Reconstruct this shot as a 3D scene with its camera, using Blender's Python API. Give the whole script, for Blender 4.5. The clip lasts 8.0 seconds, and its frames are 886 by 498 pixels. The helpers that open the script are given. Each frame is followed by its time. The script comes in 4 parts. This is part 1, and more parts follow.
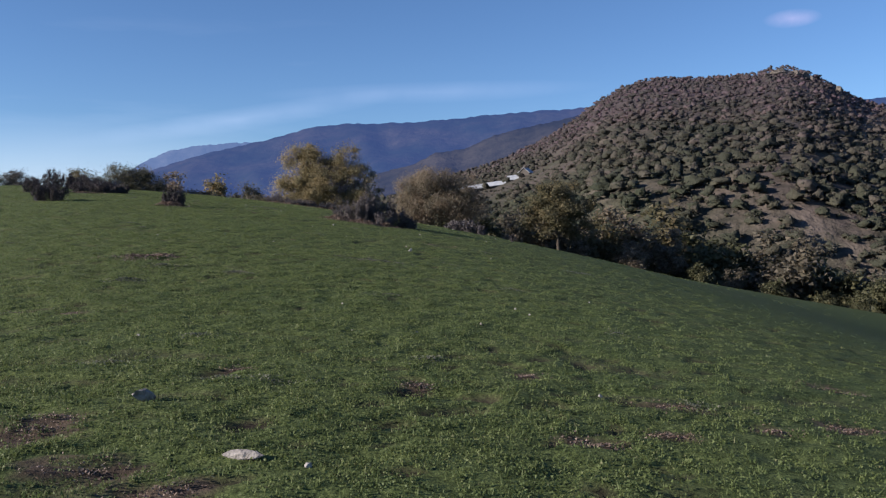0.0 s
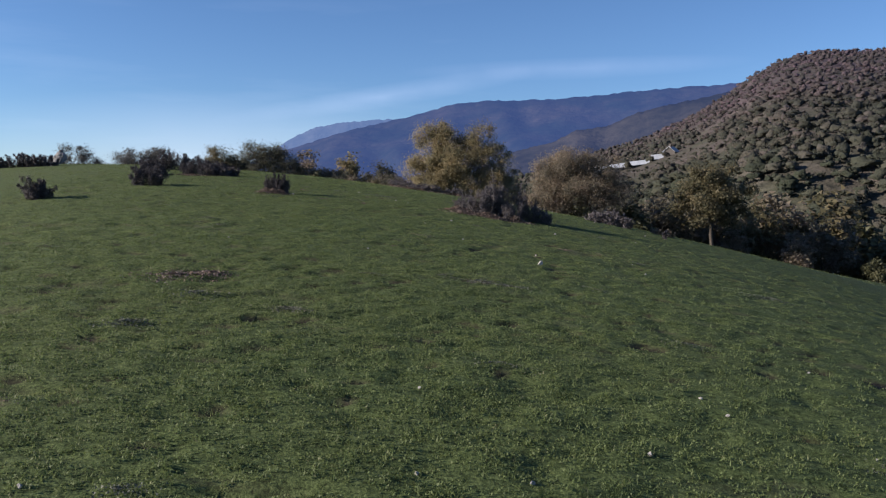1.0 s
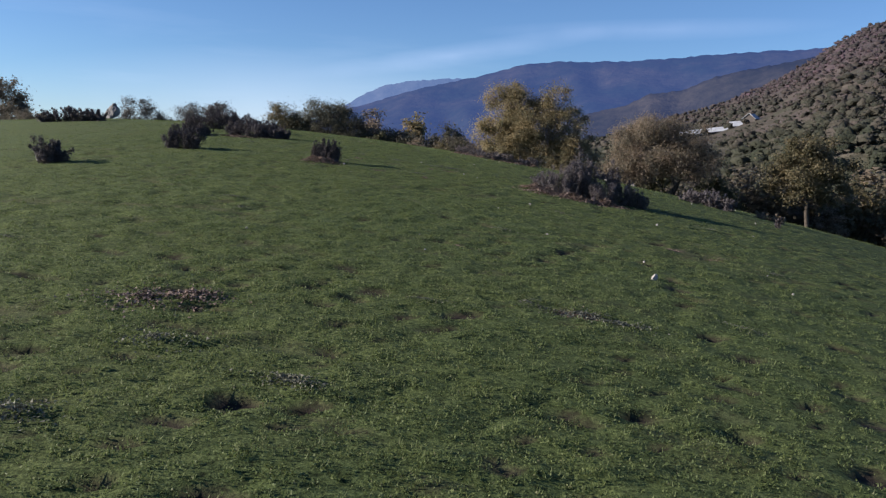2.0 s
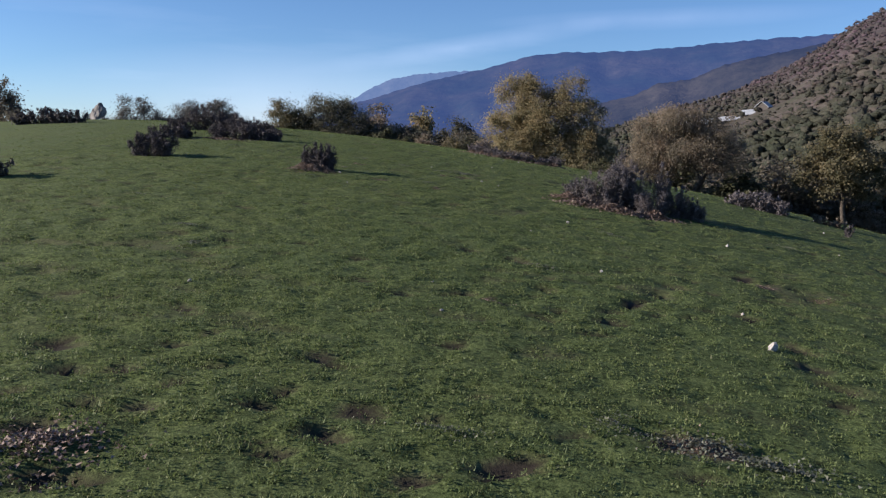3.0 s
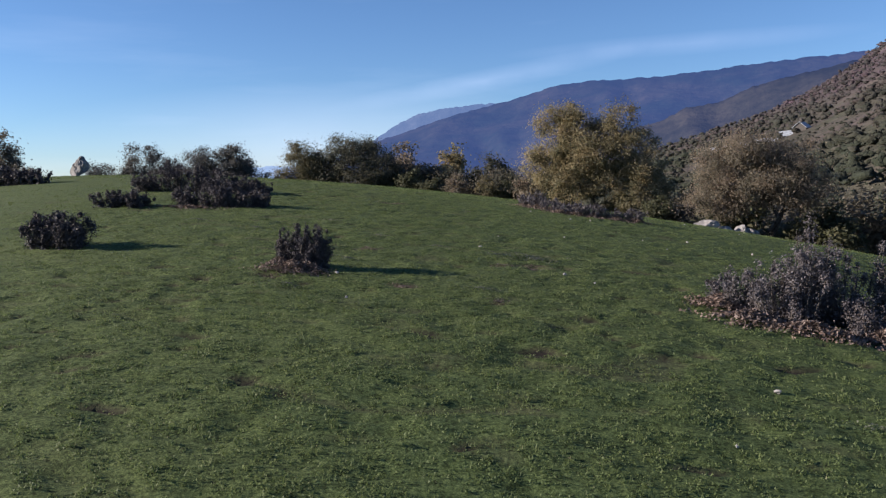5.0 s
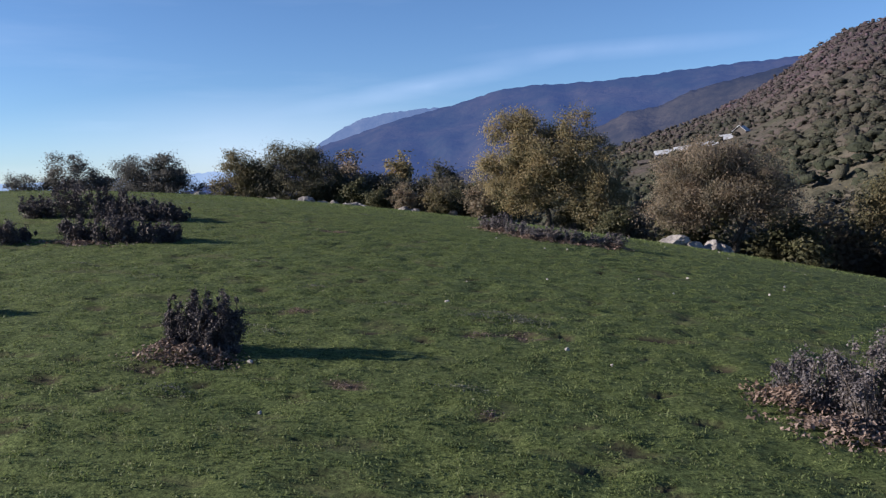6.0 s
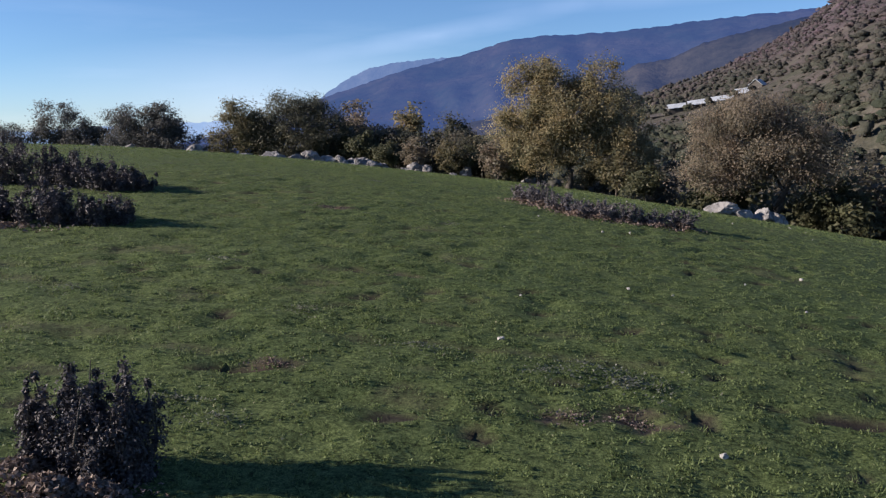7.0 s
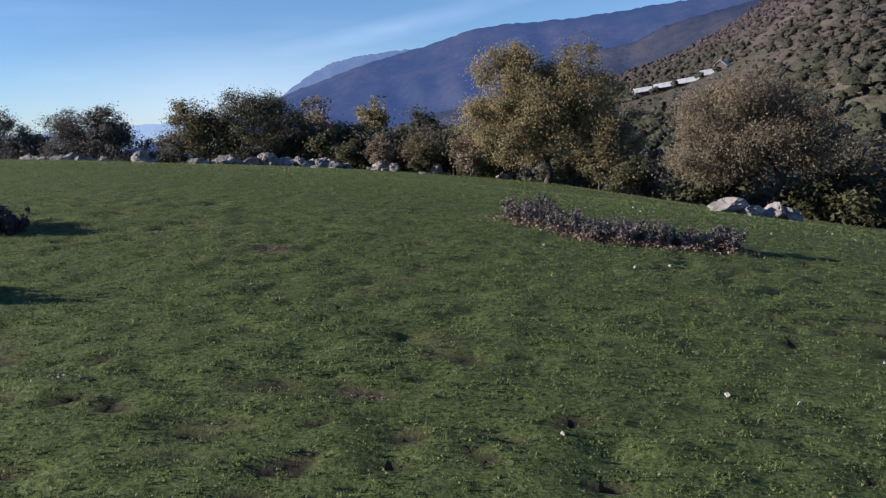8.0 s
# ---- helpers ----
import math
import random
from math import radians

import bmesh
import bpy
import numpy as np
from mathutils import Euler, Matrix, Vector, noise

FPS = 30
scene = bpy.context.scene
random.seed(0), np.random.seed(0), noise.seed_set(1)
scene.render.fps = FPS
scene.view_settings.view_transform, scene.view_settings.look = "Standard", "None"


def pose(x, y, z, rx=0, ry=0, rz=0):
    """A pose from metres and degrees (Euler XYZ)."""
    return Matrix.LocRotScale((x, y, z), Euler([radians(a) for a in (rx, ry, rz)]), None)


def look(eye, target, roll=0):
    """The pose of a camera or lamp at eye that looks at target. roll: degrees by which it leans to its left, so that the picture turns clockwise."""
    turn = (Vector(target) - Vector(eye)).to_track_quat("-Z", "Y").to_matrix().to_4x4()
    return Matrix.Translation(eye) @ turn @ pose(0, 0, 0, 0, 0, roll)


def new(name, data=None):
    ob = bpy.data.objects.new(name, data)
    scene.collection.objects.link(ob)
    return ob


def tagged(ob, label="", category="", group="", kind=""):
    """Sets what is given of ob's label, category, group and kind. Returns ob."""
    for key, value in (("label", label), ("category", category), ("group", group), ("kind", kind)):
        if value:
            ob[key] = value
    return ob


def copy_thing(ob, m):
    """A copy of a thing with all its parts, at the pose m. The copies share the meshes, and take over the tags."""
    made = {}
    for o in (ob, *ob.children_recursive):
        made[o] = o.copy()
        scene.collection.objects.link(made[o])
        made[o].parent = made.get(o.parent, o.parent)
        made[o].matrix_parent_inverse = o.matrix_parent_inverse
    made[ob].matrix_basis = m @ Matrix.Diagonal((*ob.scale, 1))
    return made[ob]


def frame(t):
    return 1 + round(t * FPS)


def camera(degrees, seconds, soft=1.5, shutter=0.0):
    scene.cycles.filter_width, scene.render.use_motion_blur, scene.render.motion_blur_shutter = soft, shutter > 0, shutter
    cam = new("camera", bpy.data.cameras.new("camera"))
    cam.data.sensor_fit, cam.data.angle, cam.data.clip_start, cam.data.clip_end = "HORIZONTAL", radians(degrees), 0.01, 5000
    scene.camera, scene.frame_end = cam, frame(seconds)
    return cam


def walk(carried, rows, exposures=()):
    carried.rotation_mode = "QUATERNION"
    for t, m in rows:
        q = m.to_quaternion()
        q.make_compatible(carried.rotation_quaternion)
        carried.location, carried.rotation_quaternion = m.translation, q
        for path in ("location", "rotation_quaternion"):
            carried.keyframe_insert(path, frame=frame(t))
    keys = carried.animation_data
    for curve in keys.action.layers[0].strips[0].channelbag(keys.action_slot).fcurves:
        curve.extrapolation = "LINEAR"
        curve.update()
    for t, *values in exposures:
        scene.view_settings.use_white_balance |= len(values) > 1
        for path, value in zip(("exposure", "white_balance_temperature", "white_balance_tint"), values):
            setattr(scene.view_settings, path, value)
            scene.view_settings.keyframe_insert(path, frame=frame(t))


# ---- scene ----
cam = camera(55.6, 8.0, 1.3)
PATH = [
    (0, (0.404, -1.447, 2.113), (0.383, 0.552, 2.031), -0.7),
    (0.5, (0.472, 0.904, 2.338), (0.281, 2.892, 2.225), -0.1),
    (1, (0.315, 3.049, 2.578), (-0.03, 5.015, 2.444), 0.2),
    (1.5, (-0.084, 4.897, 2.748), (-0.459, 6.854, 2.582), 1.8),
    (1.7, (-0.305, 5.73, 2.812), (-0.759, 7.669, 2.622), 1.4),
    (2.8, (-1.391, 9.536, 3.132), (-1.909, 11.447, 2.849), 1.8),
    (3, (-1.657, 10.332, 3.161), (-2.169, 12.249, 2.915), 0.9),
    (3.5, (-2.306, 12.22, 3.309), (-2.89, 14.116, 3.057), 0.3),
    (4, (-2.911, 13.91, 3.629), (-3.478, 15.818, 3.424), 1.1),
    (4.2, (-3.105, 14.674, 3.708), (-3.61, 16.6, 3.514), 0.8),
    (5.3, (-4.437, 18.421, 3.852), (-5.049, 20.318, 3.689), -1.7),
    (5.5, (-4.71, 19.074, 3.952), (-5.333, 20.967, 3.78), -1.5),
    (6, (-5.136, 20.713, 4.189), (-5.597, 22.653, 4.027), -1.7),
    (6.5, (-5.78, 22.41, 4.257), (-6.094, 24.375, 4.054), 0.0),
    (7, (-6.43, 24.406, 4.4), (-6.905, 26.33, 4.125), -1.1),
    (7.5, (-6.982, 26.199, 4.581), (-7.483, 28.123, 4.37), -1.3),
    (8, (-7.405, 28.255, 4.598), (-7.813, 30.19, 4.301), -3.2),
]
walk(cam, [(t, look(eye, target, roll)) for t, eye, target, roll in PATH], [(0.0, 0.98), (1.5, 0.99), (3.0, 1.06), (8.0, 1.08)])

# ---- world, sun, exposure ----
SUN_AZ, SUN_EL = 253.0, 19.7
world = bpy.data.worlds.new("sky")
scene.world = world
world.use_nodes = True
wn = world.node_tree.nodes
sky = wn.new("ShaderNodeTexSky")
sky.sky_type = "NISHITA"
sky.sun_disc = False
sky.sun_elevation, sky.sun_rotation = radians(SUN_EL), radians(SUN_AZ)
sky.altitude, sky.air_density, sky.dust_density, sky.ozone_density = 1500, 1.0, 0.3, 6.0
# thin high cloud, in streaks
wl = world.node_tree.links
place, stretch, streak, veil = wn.new("ShaderNodeTexCoord"), wn.new("ShaderNodeMapping"), wn.new("ShaderNodeTexNoise"), wn.new("ShaderNodeValToRGB")
stretch.inputs["Rotation"].default_value = (0, radians(-9), radians(8))
stretch.inputs["Scale"].default_value = (1.6, 1.6, 13.0)
streak.inputs["Scale"].default_value, streak.inputs["Detail"].default_value, streak.inputs["Roughness"].default_value = 1.7, 5, 0.55
veil.color_ramp.elements[0].position, veil.color_ramp.elements[1].position = 0.54, 0.86
veil.color_ramp.elements[0].color, veil.color_ramp.elements[1].color = (0, 0, 0, 1), (0.10, 0.10, 0.10, 1)
cloud = wn.new("ShaderNodeMix")
cloud.data_type = "RGBA"
cloud.inputs[7].default_value = (9.0, 10.0, 12.0, 1)
wl.new(place.outputs["Generated"], stretch.inputs["Vector"])
wl.new(stretch.outputs[0], streak.inputs["Vector"])
wl.new(streak.outputs["Fac"], veil.inputs[0])
height, band, thin = wn.new("ShaderNodeSeparateXYZ"), wn.new("ShaderNodeValToRGB"), wn.new("ShaderNodeMath")
band.color_ramp.elements[0].position, band.color_ramp.elements[1].position = 0.06, 0.30
band.color_ramp.elements[0].color, band.color_ramp.elements[1].color = (1, 1, 1, 1), (0.05, 0.05, 0.05, 1)
thin.operation = "MULTIPLY"
wl.new(place.outputs["Generated"], height.inputs[0])
wl.new(height.outputs[2], band.inputs[0])
wl.new(veil.outputs[0], thin.inputs[0])
wl.new(band.outputs[0], thin.inputs[1])
wl.new(thin.outputs[0], cloud.inputs[0])
wl.new(sky.outputs[0], cloud.inputs[6])


def cloud_patch(under, middle, half, tilt, colour, amount, grain):
    """A soft patch of cloud or haze on the sky, round a direction."""
    spot, ball, puff, fleck, more = wn.new("ShaderNodeMapping"), wn.new("ShaderNodeTexGradient"), wn.new("ShaderNodeTexNoise"), wn.new("ShaderNodeMath"), wn.new("ShaderNodeMath")
    over = wn.new("ShaderNodeMix")
    over.data_type = "RGBA"
    over.inputs[7].default_value = (*colour, 1)
    ball.gradient_type, spot.vector_type = "SPHERICAL", "TEXTURE"
    spot.inputs["Location"].default_value, spot.inputs["Scale"].default_value = middle, half
    spot.inputs["Rotation"].default_value = (0, radians(-tilt), 0)
    puff.inputs["Scale"].default_value, puff.inputs["Detail"].default_value = grain, 4
    fleck.operation, more.operation, more.use_clamp = "MULTIPLY", "MULTIPLY", True
    more.inputs[1].default_value = amount
    wl.new(place.outputs["Generated"], spot.inputs["Vector"])
    wl.new(place.outputs["Generated"], puff.inputs["Vector"])
    wl.new(spot.outputs[0], ball.inputs["Vector"])
    wl.new(ball.outputs["Fac"], fleck.inputs[0])
    wl.new(puff.outputs["Fac"], fleck.inputs[1])
    wl.new(fleck.outputs[0], more.inputs[0])
    wl.new(more.outputs[0], over.inputs[0])
    wl.new(under, over.inputs[6])
    return over.outputs[2]


air = cloud_patch(cloud.outputs[2], (-0.42, 0.90, 0.03), (0.32, 0.5, 0.085), 0, (8.2, 9.0, 11.2), 0.42, 3)
air = cloud_patch(air, (-0.235, 0.966, 0.113), (0.20, 0.3, 0.014), 9.6, (7.6, 8.8, 11.6), 0.26, 12)
air = cloud_patch(air, (-0.02, 0.99, 0.143), (0.20, 0.3, 0.013), 1, (7.4, 8.6, 11.6), 0.20, 12)
air = cloud_patch(air, (0.3655, 0.9082, 0.2042), (0.030, 0.030, 0.010), 0, (5.6, 5.4, 8.2), 0.8, 46)
wl.new(air, wn["Background"].inputs[0])
wn["Background"].inputs[1].default_value = 0.069
scene.view_settings.use_white_balance = True
scene.view_settings.white_balance_temperature, scene.view_settings.white_balance_tint = 6500, 15

sun_way = Vector((math.sin(radians(SUN_AZ)) * math.cos(radians(SUN_EL)), math.cos(radians(SUN_AZ)) * math.cos(radians(SUN_EL)), math.sin(radians(SUN_EL))))
sun = new("sun", bpy.data.lights.new("sun", "SUN"))
sun.data.energy, sun.data.angle, sun.data.color = 5.0, radians(0.55), (1.0, 0.9, 0.76)
sun.matrix_world = look(sun_way * 60, (0, 0, 0))

# ---- numbers and noise ----
rng = np.random.default_rng(7)


def lattice(ix, iy, seed):
    n = (ix.astype(np.int64) * 374761393 + iy.astype(np.int64) * 668265263 + seed * 144665) & 0x7FFFFFFF
    n = ((n ^ (n >> 13)) * 1274126177) & 0x7FFFFFFF
    return ((n ^ (n >> 16)) & 0xFFFF) / 65535.0


def rough(x, y, seed=0):
    """Smooth value noise from 0 to 1 with a wavelength of about one unit."""
    x, y = np.asarray(x, float), np.asarray(y, float)
    ix, iy = np.floor(x), np.floor(y)
    fx, fy = x - ix, y - iy
    fx, fy = fx * fx * (3 - 2 * fx), fy * fy * (3 - 2 * fy)
    a, b = lattice(ix, iy, seed), lattice(ix + 1, iy, seed)
    c, d = lattice(ix, iy + 1, seed), lattice(ix + 1, iy + 1, seed)
    return (a * (1 - fx) + b * fx) * (1 - fy) + (c * (1 - fx) + d * fx) * fy


def octaves(x, y, seed, n=4):
    return sum(rough(x * 2 ** k, y * 2 ** k, seed + k) * 0.5 ** k for k in range(n)) / sum(0.5 ** k for k in range(n))


CUBIC = {(0, 0): 2.1988, (0, 1): 0.943, (0, 2): -1.5334, (0, 3): -0.6861, (1, 0): -3.7589, (1, 1): -3.2936,
         (1, 2): 2.4654, (2, 0): -4.7044, (2, 1): 3.7917, (3, 0): 0.4693}


def smooth(a, b, t):
    s = np.clip((t - a) / (b - a), 0, 1)
    return s * s * (3 - 2 * s)


def field_edge(x):
    """How far ahead the pasture reaches before the wooded slope falls away."""
    return np.interp(x, (-80, -50, -30, -12, -4, 2, 10, 20, 32, 50, 90), (80, 90, 88, 80, 66, 63, 69, 70, 67, 56, 20))


def hill_skyline(az):
    return np.interp(az, (-60, -40, -25, -12, -4, 0, 3, 6, 8.6, 9.4, 10.3, 11.5, 12.6, 13.7, 17, 20, 20.7, 22, 23.1, 24.2, 24.8, 26, 27.2, 33, 40, 60, 90),
                     (-1.2, -1.2, -1.0, 0.0, 1.6, 2.9, 3.75, 5.0, 6.55, 7.15, 7.85, 8.4, 8.75, 8.9, 8.75, 8.85, 9.1, 9.1, 8.6, 7.95, 7.5, 6.8, 6.35, 4.2, 3, 2, 1))


def land(x, y):
    """Height of the bare land: hilltop pasture, wooded fall, valley and the hill across it."""
    x, y = np.asarray(x, float), np.asarray(y, float)
    xc, yc = np.clip(x, -48, 34), np.clip(y, -8, 58)
    u, v = (xc + 5) / 30, (yc - 30) / 30
    top = sum(c * u ** i * v ** j for (i, j), c in CUBIC.items())
    top = top - 0.072 * np.maximum(y - 58, 0) - 0.09 * np.maximum(-8 - y, 0) - 0.10 * np.maximum(-48 - x, 0) - 0.2 * np.maximum(x - 34, 0)
    past = np.maximum(y - field_edge(x), 0)
    top = top - 0.30 * past * smooth(0, 25, past)
    d = np.hypot(x, y)
    az = np.degrees(np.arctan2(x, np.maximum(y, 1e-6) if np.ndim(y) == 0 else y))
    el = hill_skyline(np.clip(az, -60, 90))
    crest = 900 - 250 * smooth(10, -5, az)
    zc = np.tan(np.radians(el)) * crest - 1.5
    s = np.clip((d - 110) / (crest - 110), 0, 1.0) ** 0.8
    hill = -14 + (zc + 14) * (0.85 * s + 0.15 * s * s) - 0.10 * np.maximum(d - crest, 0)
    ahead = smooth(-100, -50, az) * smooth(140, 60, az)
    hill = np.maximum(hill, -45) * ahead - 45 * (1 - ahead)
    w = smooth(100, 200, d)
    low = np.maximum(top, -45)
    return low * (1 - w) + np.where(w > 0, hill, 0) * w


PITS = [(-3.36, 18.94, 0.2), (-7.74, 27.73, 0.30), (-6.5, 30.25, 0.42), (-9.27, 30.27, 0.3), (-11.71, 38.2, 0.45), (-6.95, 30.1, 0.35), (-9.19, 33.68, 0.3),
        (1.43, 4.3, 0.30), (2.88, 5.04, 0.32), (-6.36, 27.4, 0.18), (-2.4, 4.4, 0.4), (0.1, 5.6, 0.25), (1.1, 6.4, 0.25), (-1.5, 6.0, 0.2),
        (-1.38, 16.0, 0.5), (-0.4, 22.6, 0.35), (0.4, 22.3, 0.3), (-4.9, 8.7, 0.3), (-4.2, 8.6, 0.3), (-2.7, 3.9, 0.6), (-1.76, 3.39, 0.55), (-2.42, 4.12, 0.5), (-1.2, 3.1, 0.45), (2.3, 5.6, 0.4), (1.3, 4.37, 0.25), (2.0, 4.63, 0.3), (4.46, 7.44, 0.5), (3.66, 5.46, 0.4)]


def scrapes(x, y):
    """Small hollows trodden and scratched into the turf, 0 to 1: at most one in each cell of ground."""
    near = (x > -17) & (x < 8) & (y > 1.5) & (y < 42)
    x, y = x + 0.9 * (rough(x / 1.3, y / 1.1, 15) - 0.5), y + 0.8 * (rough(x / 1.1, y / 1.4, 16) - 0.5)
    ix, iy = np.floor(x / 0.62), np.floor(y / 0.46)
    px, py = (ix + 0.5 + 0.45 * (lattice(ix, iy, 3) - 0.5)) * 0.62, (iy + 0.5 + 0.45 * (lattice(ix, iy, 4) - 0.5)) * 0.46
    r = 0.042 + 0.075 * lattice(ix, iy, 6) ** 2
    there = lattice(ix, iy, 8) < 0.16 + 0.6 * smooth(0.42, 0.75, rough(ix * 0.62 / 2.6, iy * 0.46 / 2.2, 9))
    q = np.hypot((x - px) / (1.55 * r), (y - py) / r) * (0.55 + 0.9 * rough(x / 0.09, y / 0.07, 10))
    return np.where(there & near, smooth(1.15, 0.75, q), 0.0)


def turf_relief(x, y):
    """Clumps, trodden ledges and small pits of grazed turf, in metres."""
    wob = rough(x * 0.6, y * 0.6, 5) * 0.8
    r = 0.014 * (rough(x / 0.50, (y + wob) / 0.26, 11) - 0.5) + 0.020 * (rough(x / 0.30, y / 0.22, 12) - 0.5)
    r = r + 0.015 * (rough(x / 2.3, y / 1.4, 13) - 0.5) + 0.025 * (rough(x / 0.17, y / 0.15, 14) - 0.5)
    ledge = rough(x / 0.9, (y + wob) / 0.30, 21)
    r = r - 0.022 * smooth(0.73, 0.79, ledge) * smooth(0.25, 0.50, rough(x / 2.6, y / 2.2, 22)) - 0.026 * smooth(0.70, 0.78, rough(x / 0.34, (y + wob) / 0.21, 23))
    r = r - 0.05 * scrapes(x, y)
    for px, py, size in PITS:
        q = ((x - px) / size) ** 2 + ((y - py) / (size * 0.6)) ** 2
        r = r - 0.028 * smooth(0.25, 0.7, np.exp(-q * 1.6) * (0.4 + 0.9 * rough(x / 0.16, y / 0.13, 39)))
    return r


def bare_soil(x, y):
    """How bare the turf is, 0 to 1."""
    b = 0.18 * smooth(0.70, 0.80, octaves(x / 0.9, y / 0.6, 31, 3)) * smooth(0.5, 0.8, rough(x / 5, y / 5, 36))
    # soil bared in the ledges; its darker colour also paints in their shade
    wob = rough(x * 0.6, y * 0.6, 5) * 0.8
    b = np.maximum(b, 0.32 * smooth(0.80, 0.85, rough(x / 0.9, (y + wob) / 0.30, 21)) * smooth(0.30, 0.55, rough(x / 2.6, y / 2.2, 22)))
    b = np.maximum(b, scrapes(x, y))
    for px, py, size in PITS:
        q = ((x - px) / size) ** 2 + ((y - py) / (size * 0.6)) ** 2
        b = np.maximum(b, smooth(0.25, 0.55, np.exp(-q * 1.6) * (0.3 + rough(x / 0.12, y / 0.1, 38))))
    return b


def ground_z(x, y):
    x, y = np.asarray(x, float), np.asarray(y, float)
    near = smooth(11.5, 8, x) * smooth(-20.5, -17, x) * smooth(-2, 1.5, y) * smooth(48, 42, y)
    return land(x, y) + turf_relief(x, y) * near + 0.25 * (rough(x / 9, y / 9, 41) - 0.5) * smooth(45, 70, np.hypot(x + 6, y - 22))


def gz(x, y):
    return float(ground_z(np.array([x]), np.array([y]))[0])


# ---- materials ----
def nodes_of(name):
    m = bpy.data.materials.new(name)
    m.use_nodes = True
    nt = m.node_tree
    return m, nt, nt.nodes["Principled BSDF"]


def ramp(nt, fac, stops):
    r = nt.nodes.new("ShaderNodeValToRGB")
    e = r.color_ramp.elements
    while len(e) < len(stops):
        e.new(0.5)
    for el, (p, c) in zip(e, stops):
        el.position, el.color = p, (*c, 1)
    nt.links.new(fac, r.inputs[0])
    return r.outputs[0]


def noise_tex(nt, scale, detail=4, rough_=0.6, coord=None):
    n = nt.nodes.new("ShaderNodeTexNoise")
    n.inputs["Scale"].default_value, n.inputs["Detail"].default_value, n.inputs["Roughness"].default_value = scale, detail, rough_
    if coord is None:
        coord = nt.nodes.new("ShaderNodeTexCoord").outputs["Object"]
    nt.links.new(coord, n.inputs["Vector"])
    return n.outputs["Fac"]


def mix(nt, fac, a, b, kind="MIX"):
    n = nt.nodes.new("ShaderNodeMix")
    n.data_type, n.blend_type = "RGBA", kind
    if isinstance(fac, float):
        n.inputs[0].default_value = fac
    else:
        nt.links.new(fac, n.inputs[0])
    for k, v in ((6, a), (7, b)):
        if isinstance(v, tuple):
            n.inputs[k].default_value = (*v, 1)
        else:
            nt.links.new(v, n.inputs[k])
    return n.outputs[2]


def bump(nt, bsdf, height, strength=0.5, distance=0.02):
    b = nt.nodes.new("ShaderNodeBump")
    b.inputs["Strength"].default_value, b.inputs["Distance"].default_value = strength, distance
    nt.links.new(height, b.inputs["Height"])
    nt.links.new(b.outputs[0], bsdf.inputs["Normal"])


def surface(name, dark, light, scale, rough_=0.85, fine=8.0, strength=0.6, distance=0.02, metal=0.0):
    """A grainy surface: two colours mixed by stains, with a fine grain over them."""
    m, nt, b = nodes_of(name)
    big = noise_tex(nt, scale, 5)
    small = noise_tex(nt, scale * fine, 4)
    c = ramp(nt, big, [(0.3, dark), (0.7, light)])
    grain = ramp(nt, small, [(0.25, (0.62, 0.62, 0.62)), (0.75, (1.2, 1.2, 1.2))])
    nt.links.new(mix(nt, 1.0, c, grain, "MULTIPLY"), b.inputs["Base Color"])
    b.inputs["Roughness"].default_value, b.inputs["Metallic"].default_value = rough_, metal
    b.inputs["Specular IOR Level"].default_value = 0.25
    bump(nt, b, small, strength, distance)
    return m


def leafy(name, stops, through_=0.3, rough_=0.6, patch_scale=0.5, tones=((0.72, 0.75, 0.8), (1.2, 1.12, 1.0)), rising=(), relief=0.0):
    """Leaves: each one takes its own tone; some light passes through."""
    m, nt, b = nodes_of(name)
    g = nt.nodes.new("ShaderNodeNewGeometry")
    c = ramp(nt, g.outputs["Random Per Island"], stops)
    patch = noise_tex(nt, patch_scale, 5)
    c = mix(nt, 1.0, c, ramp(nt, patch, [(0.3, tones[0]), (0.7, tones[1])]), "MULTIPLY")
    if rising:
        # other kinds of tree grow higher up; the tint also paints in bluish air
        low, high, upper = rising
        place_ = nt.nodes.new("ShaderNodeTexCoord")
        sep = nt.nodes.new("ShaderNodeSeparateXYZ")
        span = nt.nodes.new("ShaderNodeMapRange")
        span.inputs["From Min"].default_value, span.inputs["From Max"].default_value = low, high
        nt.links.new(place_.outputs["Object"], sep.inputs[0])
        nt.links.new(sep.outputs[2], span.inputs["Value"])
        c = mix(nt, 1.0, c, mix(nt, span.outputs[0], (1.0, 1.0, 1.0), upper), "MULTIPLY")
    nt.links.new(c, b.inputs["Base Color"])
    b.inputs["Roughness"].default_value = rough_
    b.inputs["Specular IOR Level"].default_value = 0.25
    if relief:
        bump(nt, b, noise_tex(nt, 1.6, 3, 0.7), 1.0, relief)
    t = nt.nodes.new("ShaderNodeBsdfTranslucent")
    nt.links.new(c, t.inputs["Color"])
    s = nt.nodes.new("ShaderNodeMixShader")
    s.inputs[0].default_value = through_
    nt.links.new(b.outputs[0], s.inputs[1])
    nt.links.new(t.outputs[0], s.inputs[2])
    nt.links.new(s.outputs[0], nt.nodes["Material Output"].inputs[0])
    return m


